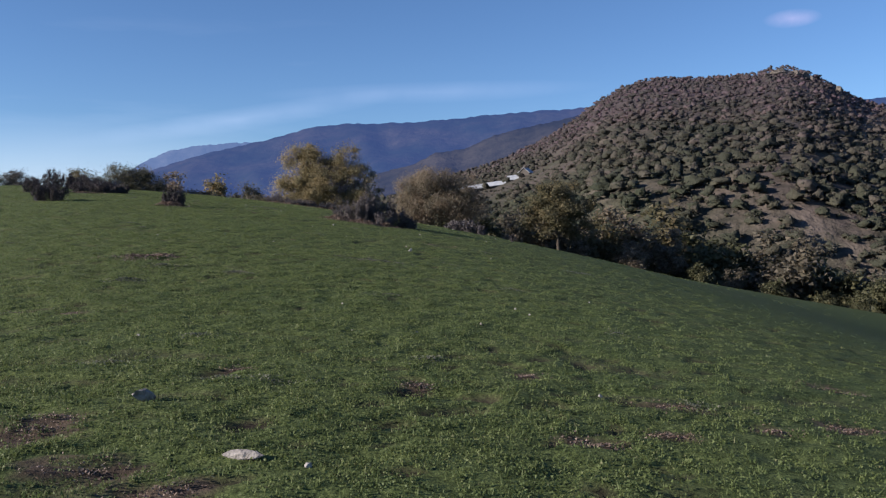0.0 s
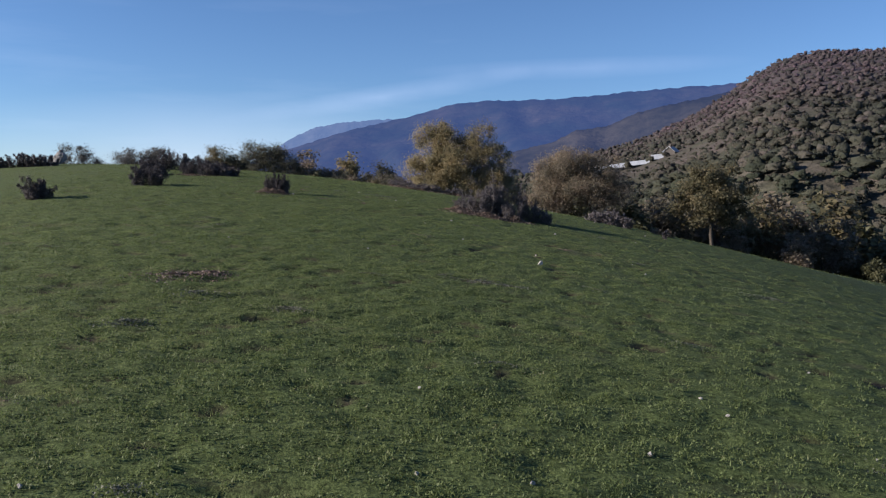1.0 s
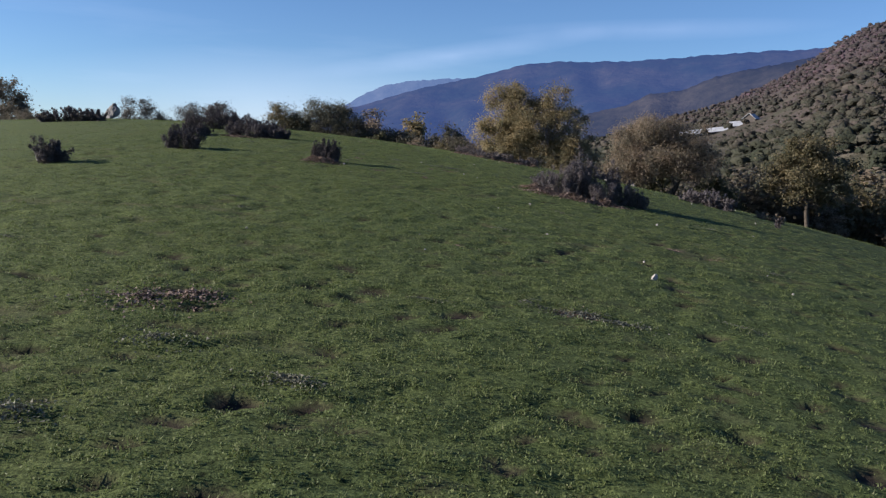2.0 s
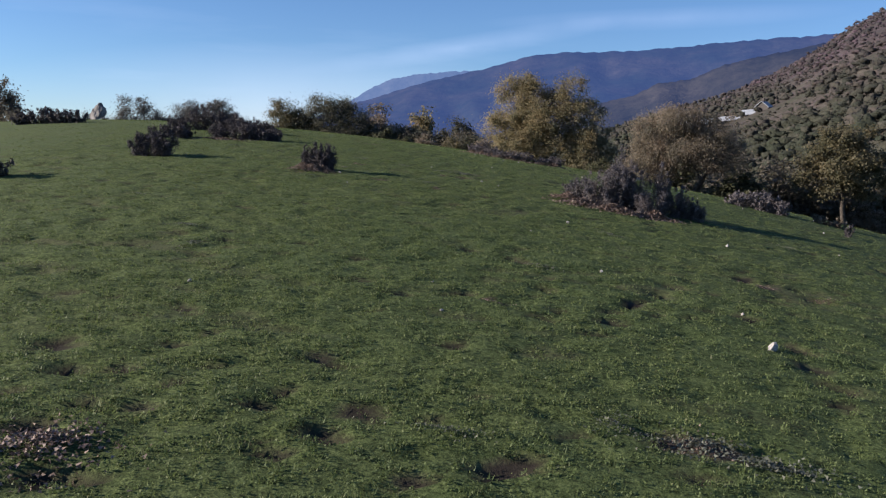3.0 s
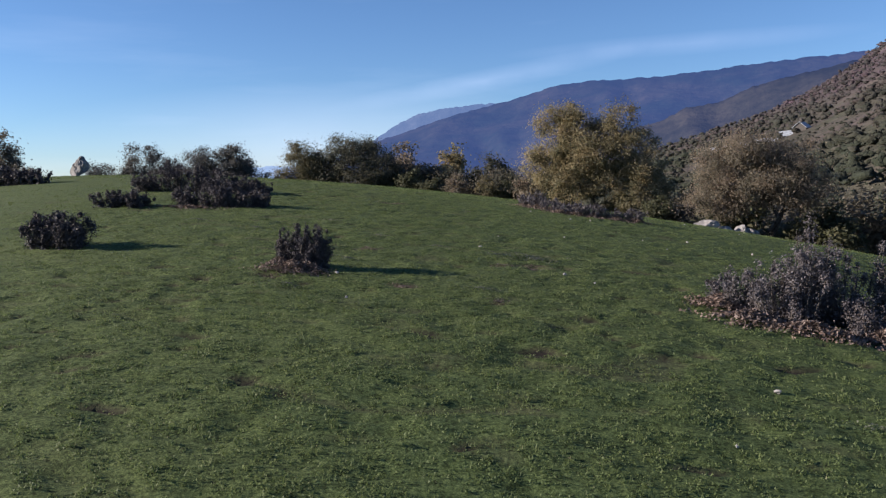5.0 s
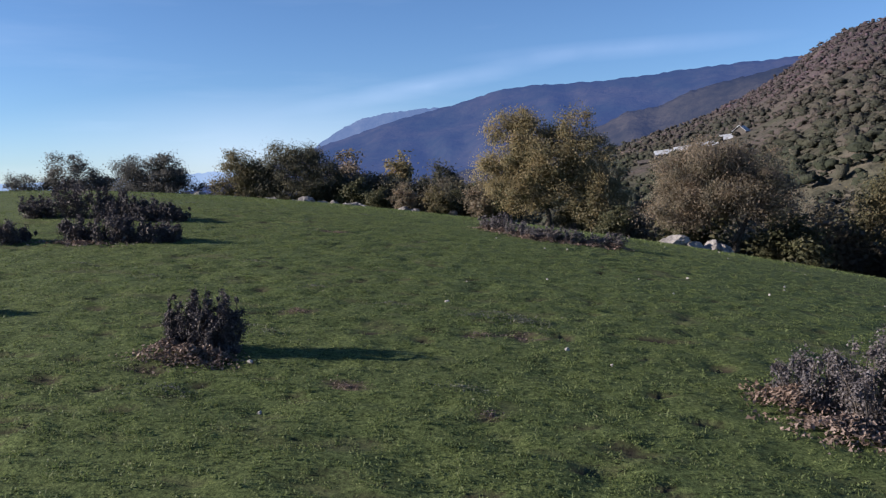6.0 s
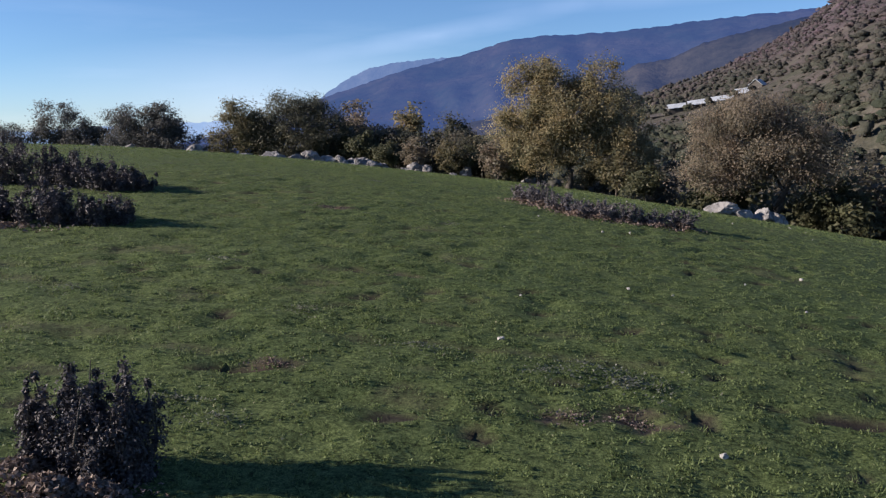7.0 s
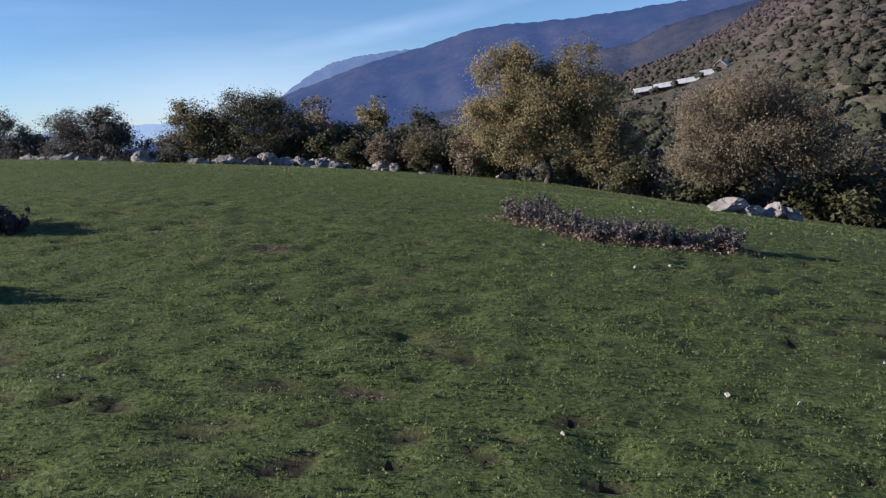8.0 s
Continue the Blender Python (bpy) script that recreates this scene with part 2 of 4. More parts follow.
def ground_material():
    m, nt, b = nodes_of("turf_and_scrub")
    att = nt.nodes.new("ShaderNodeAttribute")
    att.attribute_name = "cover"
    sep = nt.nodes.new("ShaderNodeSeparateColor")
    nt.links.new(att.outputs["Color"], sep.inputs[0])
    fine, mid, wide = noise_tex(nt, 26, 3, 0.75), noise_tex(nt, 3.2, 5, 0.65), noise_tex(nt, 0.22, 4)
    tiny = noise_tex(nt, 85, 2, 0.7)
    grass = ramp(nt, fine, [(0.34, (0.020, 0.028, 0.011)), (0.46, (0.051, 0.073, 0.028)), (0.58, (0.080, 0.108, 0.043)), (0.72, (0.115, 0.147, 0.065))])
    grass = mix(nt, 1.0, grass, ramp(nt, tiny, [(0.35, (0.50, 0.53, 0.50)), (0.65, (1.40, 1.37, 1.34))]), "MULTIPLY")
    clump = noise_tex(nt, 8.5, 2, 0.6)
    grass = mix(nt, 1.0, grass, ramp(nt, clump, [(0.34, (0.66, 0.69, 0.66)), (0.45, (1.0, 1.0, 1.0)), (0.7, (1.16, 1.15, 1.15))]), "MULTIPLY")
    grass = mix(nt, 1.0, grass, ramp(nt, mid, [(0.3, (0.88, 0.90, 0.88)), (0.7, (1.20, 1.16, 1.14))]), "MULTIPLY")
    grass = mix(nt, 1.0, grass, ramp(nt, wide, [(0.3, (0.94, 0.97, 0.94)), (0.7, (1.08, 1.03, 1.0))]), "MULTIPLY")
    soil = ramp(nt, mid, [(0.3, (0.026, 0.021, 0.017)), (0.7, (0.105, 0.080, 0.062))])
    # dark soil of the scrapes, with the shade inside the hollows painted in
    shaded_humus = ramp(nt, mid, [(0.3, (0.010, 0.009, 0.008)), (0.7, (0.036, 0.030, 0.025))])
    field = mix(nt, sep.outputs[1], grass, mix(nt, att.outputs["Alpha"], shaded_humus, soil))
    canopy = noise_tex(nt, 0.30, 5, 0.62)
    scrub = ramp(nt, canopy, [(0.36, (0.034, 0.035, 0.029)), (0.50, (0.058, 0.056, 0.046)), (0.66, (0.083, 0.076, 0.066))])
    scrub = mix(nt, 1.0, scrub, ramp(nt, noise_tex(nt, 0.018, 4, 0.6), [(0.36, (0.80, 0.92, 0.74)), (0.62, (1.12, 1.0, 1.10))]), "MULTIPLY")
    # bare purplish woods grow higher up; haze blue is mixed into their colour
    up_hill = nt.nodes.new("ShaderNodeSeparateXYZ")
    nt.links.new(nt.nodes.new("ShaderNodeTexCoord").outputs["Object"], up_hill.inputs[0])
    span = nt.nodes.new("ShaderNodeMapRange")
    span.inputs["From Min"].default_value, span.inputs["From Max"].default_value = 12, 80
    nt.links.new(up_hill.outputs[2], span.inputs["Value"])
    scrub = mix(nt, 1.0, scrub, mix(nt, span.outputs[0], (1.0, 1.0, 1.0), (1.08, 0.92, 1.28)), "MULTIPLY")
    tan = ramp(nt, noise_tex(nt, 0.12, 6, 0.7), [(0.3, (0.085, 0.072, 0.065)), (0.7, (0.18, 0.15, 0.134))])
    wild = mix(nt, sep.outputs[2], scrub, tan)
    nt.links.new(mix(nt, sep.outputs[0], wild, field), b.inputs["Base Color"])
    b.inputs["Roughness"].default_value = 0.95
    b.inputs["Specular IOR Level"].default_value = 0.1
    turf_height = mix(nt, 1.0, mix(nt, 0.35, fine, tiny), (0.014, 0.014, 0.014), "MULTIPLY")
    wood_height = mix(nt, 1.0, canopy, (1.5, 1.5, 1.5), "MULTIPLY")
    bump(nt, b, mix(nt, sep.outputs[0], wood_height, turf_height), 0.8, 1.0)
    return m


def hazed_material(name, low, high, veil, air_glow):
    """Wooded mountains kilometres off; the bluish air before them is painted in as emission."""
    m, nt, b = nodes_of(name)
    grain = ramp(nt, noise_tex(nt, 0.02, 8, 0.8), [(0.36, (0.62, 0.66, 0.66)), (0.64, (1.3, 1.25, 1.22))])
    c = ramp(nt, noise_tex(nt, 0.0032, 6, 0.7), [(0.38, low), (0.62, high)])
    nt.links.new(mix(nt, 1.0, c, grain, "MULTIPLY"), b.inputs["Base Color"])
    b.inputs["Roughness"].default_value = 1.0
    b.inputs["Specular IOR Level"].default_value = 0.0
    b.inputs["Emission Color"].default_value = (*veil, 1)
    b.inputs["Emission Strength"].default_value = air_glow
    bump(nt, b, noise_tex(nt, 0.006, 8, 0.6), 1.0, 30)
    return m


GROUND = ground_material()
BARK = surface("bark", (0.030, 0.026, 0.022), (0.10, 0.088, 0.075), 6, 0.95, 6, 1.0, 0.02)
TWIG = surface("twig", (0.05, 0.042, 0.038), (0.13, 0.115, 0.105), 9, 0.95)
LIMESTONE = surface("limestone", (0.09, 0.087, 0.09), (0.33, 0.315, 0.31), 2.5, 0.9, 9, 1.0, 0.03)
YELLOW_LEAF = leafy("yellow_oak_leaf", [(0.0, (0.175, 0.158, 0.098)), (0.4, (0.235, 0.207, 0.130)), (0.8, (0.285, 0.240, 0.152)), (1.0, (0.35, 0.285, 0.19))], 0.48, 0.6, 0.9, ((0.62, 0.70, 0.66), (1.22, 1.12, 1.0)))
BROWN_LEAF = leafy("brown_oak_leaf", [(0.0, (0.140, 0.122, 0.094)), (0.4, (0.200, 0.170, 0.134)), (0.8, (0.232, 0.195, 0.158)), (1.0, (0.27, 0.228, 0.190))], 0.5, 0.6, 0.8, ((0.68, 0.76, 0.72), (1.16, 1.06, 1.0)))
OLIVE_LEAF = leafy("olive_oak_leaf", [(0.0, (0.080, 0.078, 0.046)), (0.5, (0.128, 0.116, 0.070)), (1.0, (0.17, 0.147, 0.096))], 0.46, 0.6, 0.8, ((0.62, 0.72, 0.68), (1.18, 1.08, 1.0)))
GREEN_LEAF = leafy("dark_green_leaf", [(0.0, (0.046, 0.054, 0.032)), (0.5, (0.078, 0.086, 0.048)), (1.0, (0.115, 0.115, 0.070))], 0.44, 0.6, 0.8)
DUSKY_LEAF = leafy("dusky_oak_leaf", [(0.0, (0.050, 0.055, 0.041)), (0.5, (0.080, 0.084, 0.060)), (1.0, (0.118, 0.114, 0.088))], 0.4, 0.6, 0.7)
SKYLINE_LEAF = leafy("dull_thorn_leaf", [(0.0, (0.056, 0.060, 0.060)), (0.5, (0.096, 0.099, 0.098)), (1.0, (0.14, 0.142, 0.142))], 0.36, 0.6, 0.7)
GREY_LEAF = leafy("grey_leaf", [(0.0, (0.078, 0.076, 0.060)), (0.5, (0.120, 0.111, 0.088)), (1.0, (0.16, 0.145, 0.122))], 0.42, 0.6, 0.7)
SHRUB_LEAF = leafy("shrub_leaf", [(0.0, (0.036, 0.032, 0.038)), (0.5, (0.052, 0.048, 0.056)), (0.85, (0.070, 0.066, 0.076)), (1.0, (0.094, 0.090, 0.102))], 0.10, 0.6, 3.0)
HEDGE_LEAF = leafy("hedge_leaf", [(0.0, (0.062, 0.057, 0.065)), (0.5, (0.094, 0.088, 0.099)), (1.0, (0.140, 0.132, 0.145))], 0.12, 0.6, 3.0)
LITTER_LEAF = leafy("fallen_oak_leaf", [(0.0, (0.080, 0.058, 0.050)), (0.5, (0.150, 0.114, 0.100)), (1.0, (0.25, 0.20, 0.18))], 0.1)
GRASS_BLADE = leafy("grass_blade", [(0.0, (0.076, 0.108, 0.039)), (0.5, (0.102, 0.140, 0.052)), (0.95, (0.128, 0.166, 0.067)), (1.0, (0.17, 0.175, 0.10))], 0.40, 0.6, 1.3, ((0.80, 0.84, 0.84), (1.16, 1.10, 1.06)))
HERB_LEAF = leafy("grey_herb", [(0.0, (0.06, 0.07, 0.055)), (0.6, (0.11, 0.122, 0.098)), (1.0, (0.17, 0.18, 0.15))], 0.2)
# upper tint: purplish bare trees, with the blue of distant haze painted in
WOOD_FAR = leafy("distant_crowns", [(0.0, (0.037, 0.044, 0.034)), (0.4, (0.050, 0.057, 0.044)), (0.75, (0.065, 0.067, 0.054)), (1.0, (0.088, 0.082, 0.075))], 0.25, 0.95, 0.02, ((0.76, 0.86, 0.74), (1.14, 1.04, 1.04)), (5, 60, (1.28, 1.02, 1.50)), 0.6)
ROOF_PALE = surface("pale_sheet_roof", (0.30, 0.33, 0.38), (0.46, 0.49, 0.54), 0.6, 0.5, 6, 0.3, 0.01)
ROOF_DARK = surface("dark_roof", (0.05, 0.045, 0.045), (0.10, 0.09, 0.085), 0.8, 0.8)
OUTCROP = surface("far_outcrop", (0.08, 0.073, 0.068), (0.18, 0.162, 0.15), 0.25, 0.9, 6, 1.0, 0.3)
PALE_STONE = surface("pale_stone", (0.22, 0.215, 0.21), (0.42, 0.40, 0.385), 12, 0.9, 4, 0.6, 0.004)
WALL_PLASTER = surface("plaster", (0.05, 0.046, 0.044), (0.10, 0.092, 0.088), 0.6, 0.9)
OPENING_DARK = surface("dark_opening", (0.012, 0.012, 0.013), (0.025, 0.025, 0.026), 1.0, 0.4)


# ---- mesh helpers ----
def part(name, verts, faces, material, parent=None, label="", soft=False):
    """One mesh object from arrays, under a thing or a part."""
    me = bpy.data.meshes.new(name)
    verts, faces = np.asarray(verts, np.float32), np.asarray(faces, np.int32)
    k = faces.shape[1]
    me.vertices.add(len(verts))
    me.vertices.foreach_set("co", verts.ravel())
    me.loops.add(faces.size)
    me.loops.foreach_set("vertex_index", faces.ravel())
    me.polygons.add(len(faces))
    me.polygons.foreach_set("loop_start", np.arange(0, faces.size, k, dtype=np.int32))
    me.polygons.foreach_set("loop_total", np.full(len(faces), k, np.int32))
    if soft:
        me.polygons.foreach_set("use_smooth", np.ones(len(faces), bool))
    me.materials.append(material)
    me.update(calc_edges=True)
    ob = new(name, me)
    if parent is not None:
        ob.parent = parent
    if label:
        tagged(ob, label)
    return ob


def from_bm(name, bm, material, parent=None, label="", soft=False):
    me = bpy.data.meshes.new(name)
    bm.to_mesh(me)
    bm.free()
    me.materials.append(material)
    if soft:
        for p in me.polygons:
            p.use_smooth = True
    ob = new(name, me)
    if parent is not None:
        ob.parent = parent
    if label:
        tagged(ob, label)
    return ob


def base(name, x, y, z, turn=0.0):
    ob = new(name)
    ob.matrix_basis = pose(x, y, z, 0, 0, turn)
    return ob


def leaves(at, size, gen, up=0.4, long=1.7, out=None):
    """Leaves as slim triangles at the given points; out, where given, is the way that each one faces."""
    n = len(at)
    size = size * gen.uniform(0.6, 1.35, n)[:, None]
    nrm = gen.normal(size=(n, 3)) + (0, 0, up)
    nrm /= np.linalg.norm(nrm, axis=1)[:, None]
    if out is not None:
        nrm = nrm * 0.75 + out
        nrm /= np.linalg.norm(nrm, axis=1)[:, None] + 1e-9
    a = np.cross(nrm, gen.normal(size=(n, 3)))
    a /= np.linalg.norm(a, axis=1)[:, None]
    b = np.cross(nrm, a)
    at = np.asarray(at)
    v = np.stack([at - a * size * 0.5 * long - b * size * 0.25, at + a * size * 0.5 * long, at + b * size * 0.75 - a * size * 0.2], 1).reshape(-1, 3)
    return v, np.arange(3 * n).reshape(n, 3)


def unit_dirs(n, gen):
    d = gen.normal(size=(n, 3))
    return d / np.linalg.norm(d, axis=1)[:, None]


def tubes(paths, sides=6):
    """Tapered tubes: each path is a list of (point, radius)."""
    vs, fs, n = [], [], 0
    ang = np.linspace(0, 2 * math.pi, sides, endpoint=False)
    for path in paths:
        pts = np.array([p for p, r in path], float)
        rad = np.array([r for p, r in path], float)
        way = np.gradient(pts, axis=0)
        way /= np.linalg.norm(way, axis=1)[:, None] + 1e-9
        ref = np.where(np.abs(way[:, 2:3]) > 0.9, (1.0, 0, 0), (0, 0, 1.0))
        a = np.cross(way, ref)
        a /= np.linalg.norm(a, axis=1)[:, None]
        b = np.cross(way, a)
        ring = pts[:, None] + rad[:, None, None] * (a[:, None] * np.cos(ang)[None, :, None] + b[:, None] * np.sin(ang)[None, :, None])
        vs.append(ring.reshape(-1, 3))
        for i in range(len(pts) - 1):
            for j in range(sides):
                k = (j + 1) % sides
                fs.append((n + i * sides + j, n + i * sides + k, n + (i + 1) * sides + k, n + (i + 1) * sides + j))
        n += len(pts) * sides
    return np.concatenate(vs), np.array(fs)


def branching(targets, fork, thick, gen, bend=0.25):
    """Limbs that grow from a fork to every target, each from the nearest limb that stands closer to the fork."""
    fork = np.asarray(fork, float)
    order = np.argsort(np.linalg.norm(targets - fork, axis=1))
    nodes, limbs = [fork], []
    for k in order:
        t = targets[k]
        arr = np.array(nodes)
        reach = np.linalg.norm(arr - t, axis=1) + 0.35 * np.linalg.norm(arr - fork, axis=1)
        s = arr[np.argmin(reach)]
        span = np.linalg.norm(t - s)
        mid1 = s + (t - s) * 0.35 + gen.normal(size=3) * span * bend * 0.35 + (0, 0, span * 0.06)
        mid2 = s + (t - s) * 0.7 + gen.normal(size=3) * span * bend * 0.3 + (0, 0, span * 0.05)
        far = np.linalg.norm(s - fork)
        r0 = thick * (0.62 if far < 0.1 else 0.32) * max(0.3, 1 - far / 8)
        limbs.append([(s, r0), (mid1, r0 * 0.75), (mid2, r0 * 0.5), (t, r0 * 0.18)])
        nodes += [mid1, mid2, t]
    return limbs


def lobe_points(lobes, n, gen, shell=0.32):
    """Points in ellipsoids (x, y, z, rx, ry, rz), denser towards their outsides."""
    vol = np.array([l[3] * l[4] * l[5] for l in lobes])
    pick = gen.choice(len(lobes), n, p=vol / vol.sum())
    d = gen.normal(size=(n, 3))
    d /= np.linalg.norm(d, axis=1)[:, None]
    r = (shell + (1 - shell) * gen.random(n)) ** 0.8
    L = np.array(lobes, float)[pick]
    return L[:, :3] + d * r[:, None] * L[:, 3:]


def tree(name, x, y, lobes, fork_z, thick, n_clump, n_leaf, leaf, material, seed, label, category="tree", spread=0.42, bark=None, group="", lean=(0.0, 0.0), sink=0.12, stems=1):
    """A broadleaved tree: trunk with limbs, and a crown of single leaves in clumps."""
    gen = np.random.default_rng(seed)
    root = base(name, x, y, gz(x, y) - sink)
    hubs = lobe_points(lobes, n_clump, gen)
    hubs[:, 2] = np.maximum(hubs[:, 2], fork_z * 0.7)
    fork = np.array([lean[0], lean[1], fork_z])
    limbs = []
    for s in range(stems):
        off = np.array([gen.normal() * 0.35, gen.normal() * 0.25, 0]) * (stems > 1)
        foot = off * 1.5
        mids = [(foot + (fork + off - foot) * k + (gen.normal() * thick * 0.5, gen.normal() * thick * 0.5, 0), thick * (1 - 0.35 * k)) for k in (0.33, 0.66)]
        limbs.append([(foot, thick * 1.5), (foot + (fork + off - foot) * 0.08, thick * 1.1), *mids, (fork + off, thick * 0.6)])
        limbs += branching(hubs[s::stems], fork + off, thick, gen)
    v, f = tubes(limbs, 6 if thick > 0.14 else 4)
    part("trunk", v, f, bark or BARK, root, "", True)
    per = max(1, n_leaf // n_clump)
    size = np.repeat(gen.uniform(0.55, 1.4, n_clump) * spread, per)[:, None]
    off = gen.normal(size=(n_clump * per, 3)) * size * (1, 1, 0.75)
    at = np.repeat(hubs, per, 0) + off
    way = off / (np.linalg.norm(off, axis=1)[:, None] + 1e-9)
    heart = np.average(np.array(lobes)[:, :3], axis=0)
    side = at - heart
    side /= np.linalg.norm(side, axis=1)[:, None] + 1e-9
    v, f = leaves(at, leaf, gen, 0.4, 1.5, way * 0.38 + side * 0.45 + (0, 0, 0.15))
    part("crown", v, f, material, root)
    return tagged(root, label, category, group)


def shrub(name, x, y, spots, n_leaf, leaf, material, seed, label, shoots=16, group="shrubs on the pasture"):
    """A low dense shrub: spots are (dx, dy, radius, height), each filled with upright leafy plumes on thin stems."""
    gen = np.random.default_rng(seed)
    z0 = gz(x, y)
    root = base(name, x, y, z0 - 0.03)
    limbs, hubs, wide = [], [], []
    for dx, dy, r, h in spots:
        zs = gz(x + dx, y + dy) - z0
        for k in range(shoots):
            ang, q = gen.random() * 2 * math.pi, math.sqrt(gen.random())
            foot = np.array([dx + 0.4 * r * q * math.cos(ang), dy + 0.4 * r * q * math.sin(ang), zs])
            tall = h * (1.0 - 0.36 * q * q) * gen.choice((0.66, 0.78, 0.90, 1.0, 1.08))
            tip = np.array([dx + r * q * math.cos(ang), dy + r * q * math.sin(ang), zs + tall])
            mid = foot + (tip - foot) * 0.55 + gen.normal(size=3) * 0.05 * h
            limbs.append([(foot, 0.014), (mid, 0.009), (tip, 0.003)])
            w = gen.uniform(0.5, 1.2) * (0.11 * r + 0.055 * h)
            for u, fat in ((0.22, 1.35), (0.5, 1.25), (0.76, 1.05), (0.96, 0.62)):
                c = foot + (mid - foot) * (u / 0.55) if u < 0.55 else mid + (tip - mid) * ((u - 0.55) / 0.45)
                hubs.append(c + gen.normal(size=3) * w * 0.5)
                wide.append(w * fat * gen.uniform(0.75, 1.2))
    per = max(12, n_leaf // len(hubs))
    hubs, wide = np.repeat(np.array(hubs), per, 0), np.repeat(np.array(wide), per)[:, None]
    way = unit_dirs(len(hubs), gen)
    at = hubs + way * wide * np.minimum(np.abs(gen.normal(size=(len(hubs), 1))), 1.5) ** 0.8 * (0.95, 0.95, 1.4)
    at[:, 2] = np.maximum(at[:, 2], ground_z(at[:, 0] + x, at[:, 1] + y) - z0 + 0.03)
    v, f = tubes(limbs, 4)
    part("branchwork", v, f, TWIG, root, "", True)
    v, f = leaves(at, leaf, gen, 0.3, 1.5, way * 0.7 + (0, 0, 0.15))
    part("foliage", v, f, material, root)
    return tagged(root, label, "shrub", group)


def litter(name, spots, n, size, seed, label, material=None, pile=0.03):
    """Fallen leaves scattered in ellipses (x, y, rx, ry) on the turf."""
    gen = np.random.default_rng(seed)
    L = np.array(spots, float)
    pick = gen.integers(0, len(L), n)
    q, ang = np.abs(gen.normal(size=n)) * 0.55, gen.random(n) * 2 * math.pi
    x = L[pick, 0] + q * np.cos(ang) * L[pick, 2]
    y = L[pick, 1] + q * np.sin(ang) * L[pick, 3]
    z = ground_z(x, y) + 0.012 + (gen.random(n) * 0.4 + 0.6) * pile * np.exp(-q * q * 3)
    v, f = leaves(np.stack([x, y, z], 1), size, gen, 1.6, 1.4)
    return tagged(part(name, v, f, material or LITTER_LEAF), label, "leaf litter", "", "stuff")


def boulder(name, x, y, w, d, h, seed, label, turn=0.0, material=None, group="", sink=0.25, cuts=4, z=None):
    """A weathered rock with broken faces."""
    gen = np.random.default_rng(seed)
    bm = bmesh.new()
    bmesh.ops.create_icosphere(bm, subdivisions=cuts, radius=1.0)
    planes = [(Vector(gen.normal(size=3)).normalized(), gen.uniform(0.42, 0.85)) for _ in range(13)]
    off = Vector(gen.normal(size=3) * 20)
    for vert in bm.verts:
        c = vert.co.copy()
        for n, lim in planes:
            over = c.dot(n) - lim
            if over > 0:
                c -= n * over * 0.97
        c += c.normalized() * (noise.noise(c * 2.1 + off) * 0.16 + noise.noise(c * 5.3 + off) * 0.11 + noise.noise(c * 12 + off) * 0.05)
        vert.co = Vector((c.x * w / 2, c.y * d / 2, c.z * h / 2 * 1.15))
    ob = from_bm(name, bm, material or LIMESTONE)
    zz = gz(x, y) if z is None else z
    ob.matrix_basis = pose(x, y, zz + h * (0.5 - sink), gen.uniform(-8, 8), gen.uniform(-8, 8), turn)
    return tagged(ob, label, "rock", group)


# ---- the land ----
def graded(lo, hi, step, far, grow):
    mid = list(np.arange(lo, hi + step / 2, step))
    up, down, s = [hi], [lo], step
    while up[-1] < far:
        s *= grow
        up.append(up[-1] + s)
    s = step
    while down[-1] > -far:
        s *= grow
        down.append(down[-1] - s)
    return np.array(down[:0:-1] + mid + up[1:])


CLEARINGS = [(29, 357, 9, 3.5), (21, 328, 7, 2), (68, 173, 2.2, 4), (71, 163, 2.6, 4), (60, 187, 3, 1.3), (83, 203, 4, 1.2), (95, 207, 4, 1.2), (106, 217, 4, 1.2), (129, 268, 5, 3), (135, 272, 6, 4),
             (114, 300, 5, 3), (256, 640, 18, 7), (314, 682, 8, 5), (112, 515, 7, 3), (150, 690, 7, 4), (78, 155, 2, 1.4), (31, 178, 2, 1.4), (28, 252, 3, 2)]


def clearing(x, y):
    """Bare tan ground on the far slope, 0 to 1."""
    wob = 0.5 + rough(x / 9, y / 9, 77)
    return np.max([np.exp(-((((x - a) / r) ** 2 + ((y - b) / q) ** 2) * wob) ** 2) for a, b, r, q in CLEARINGS], axis=0)


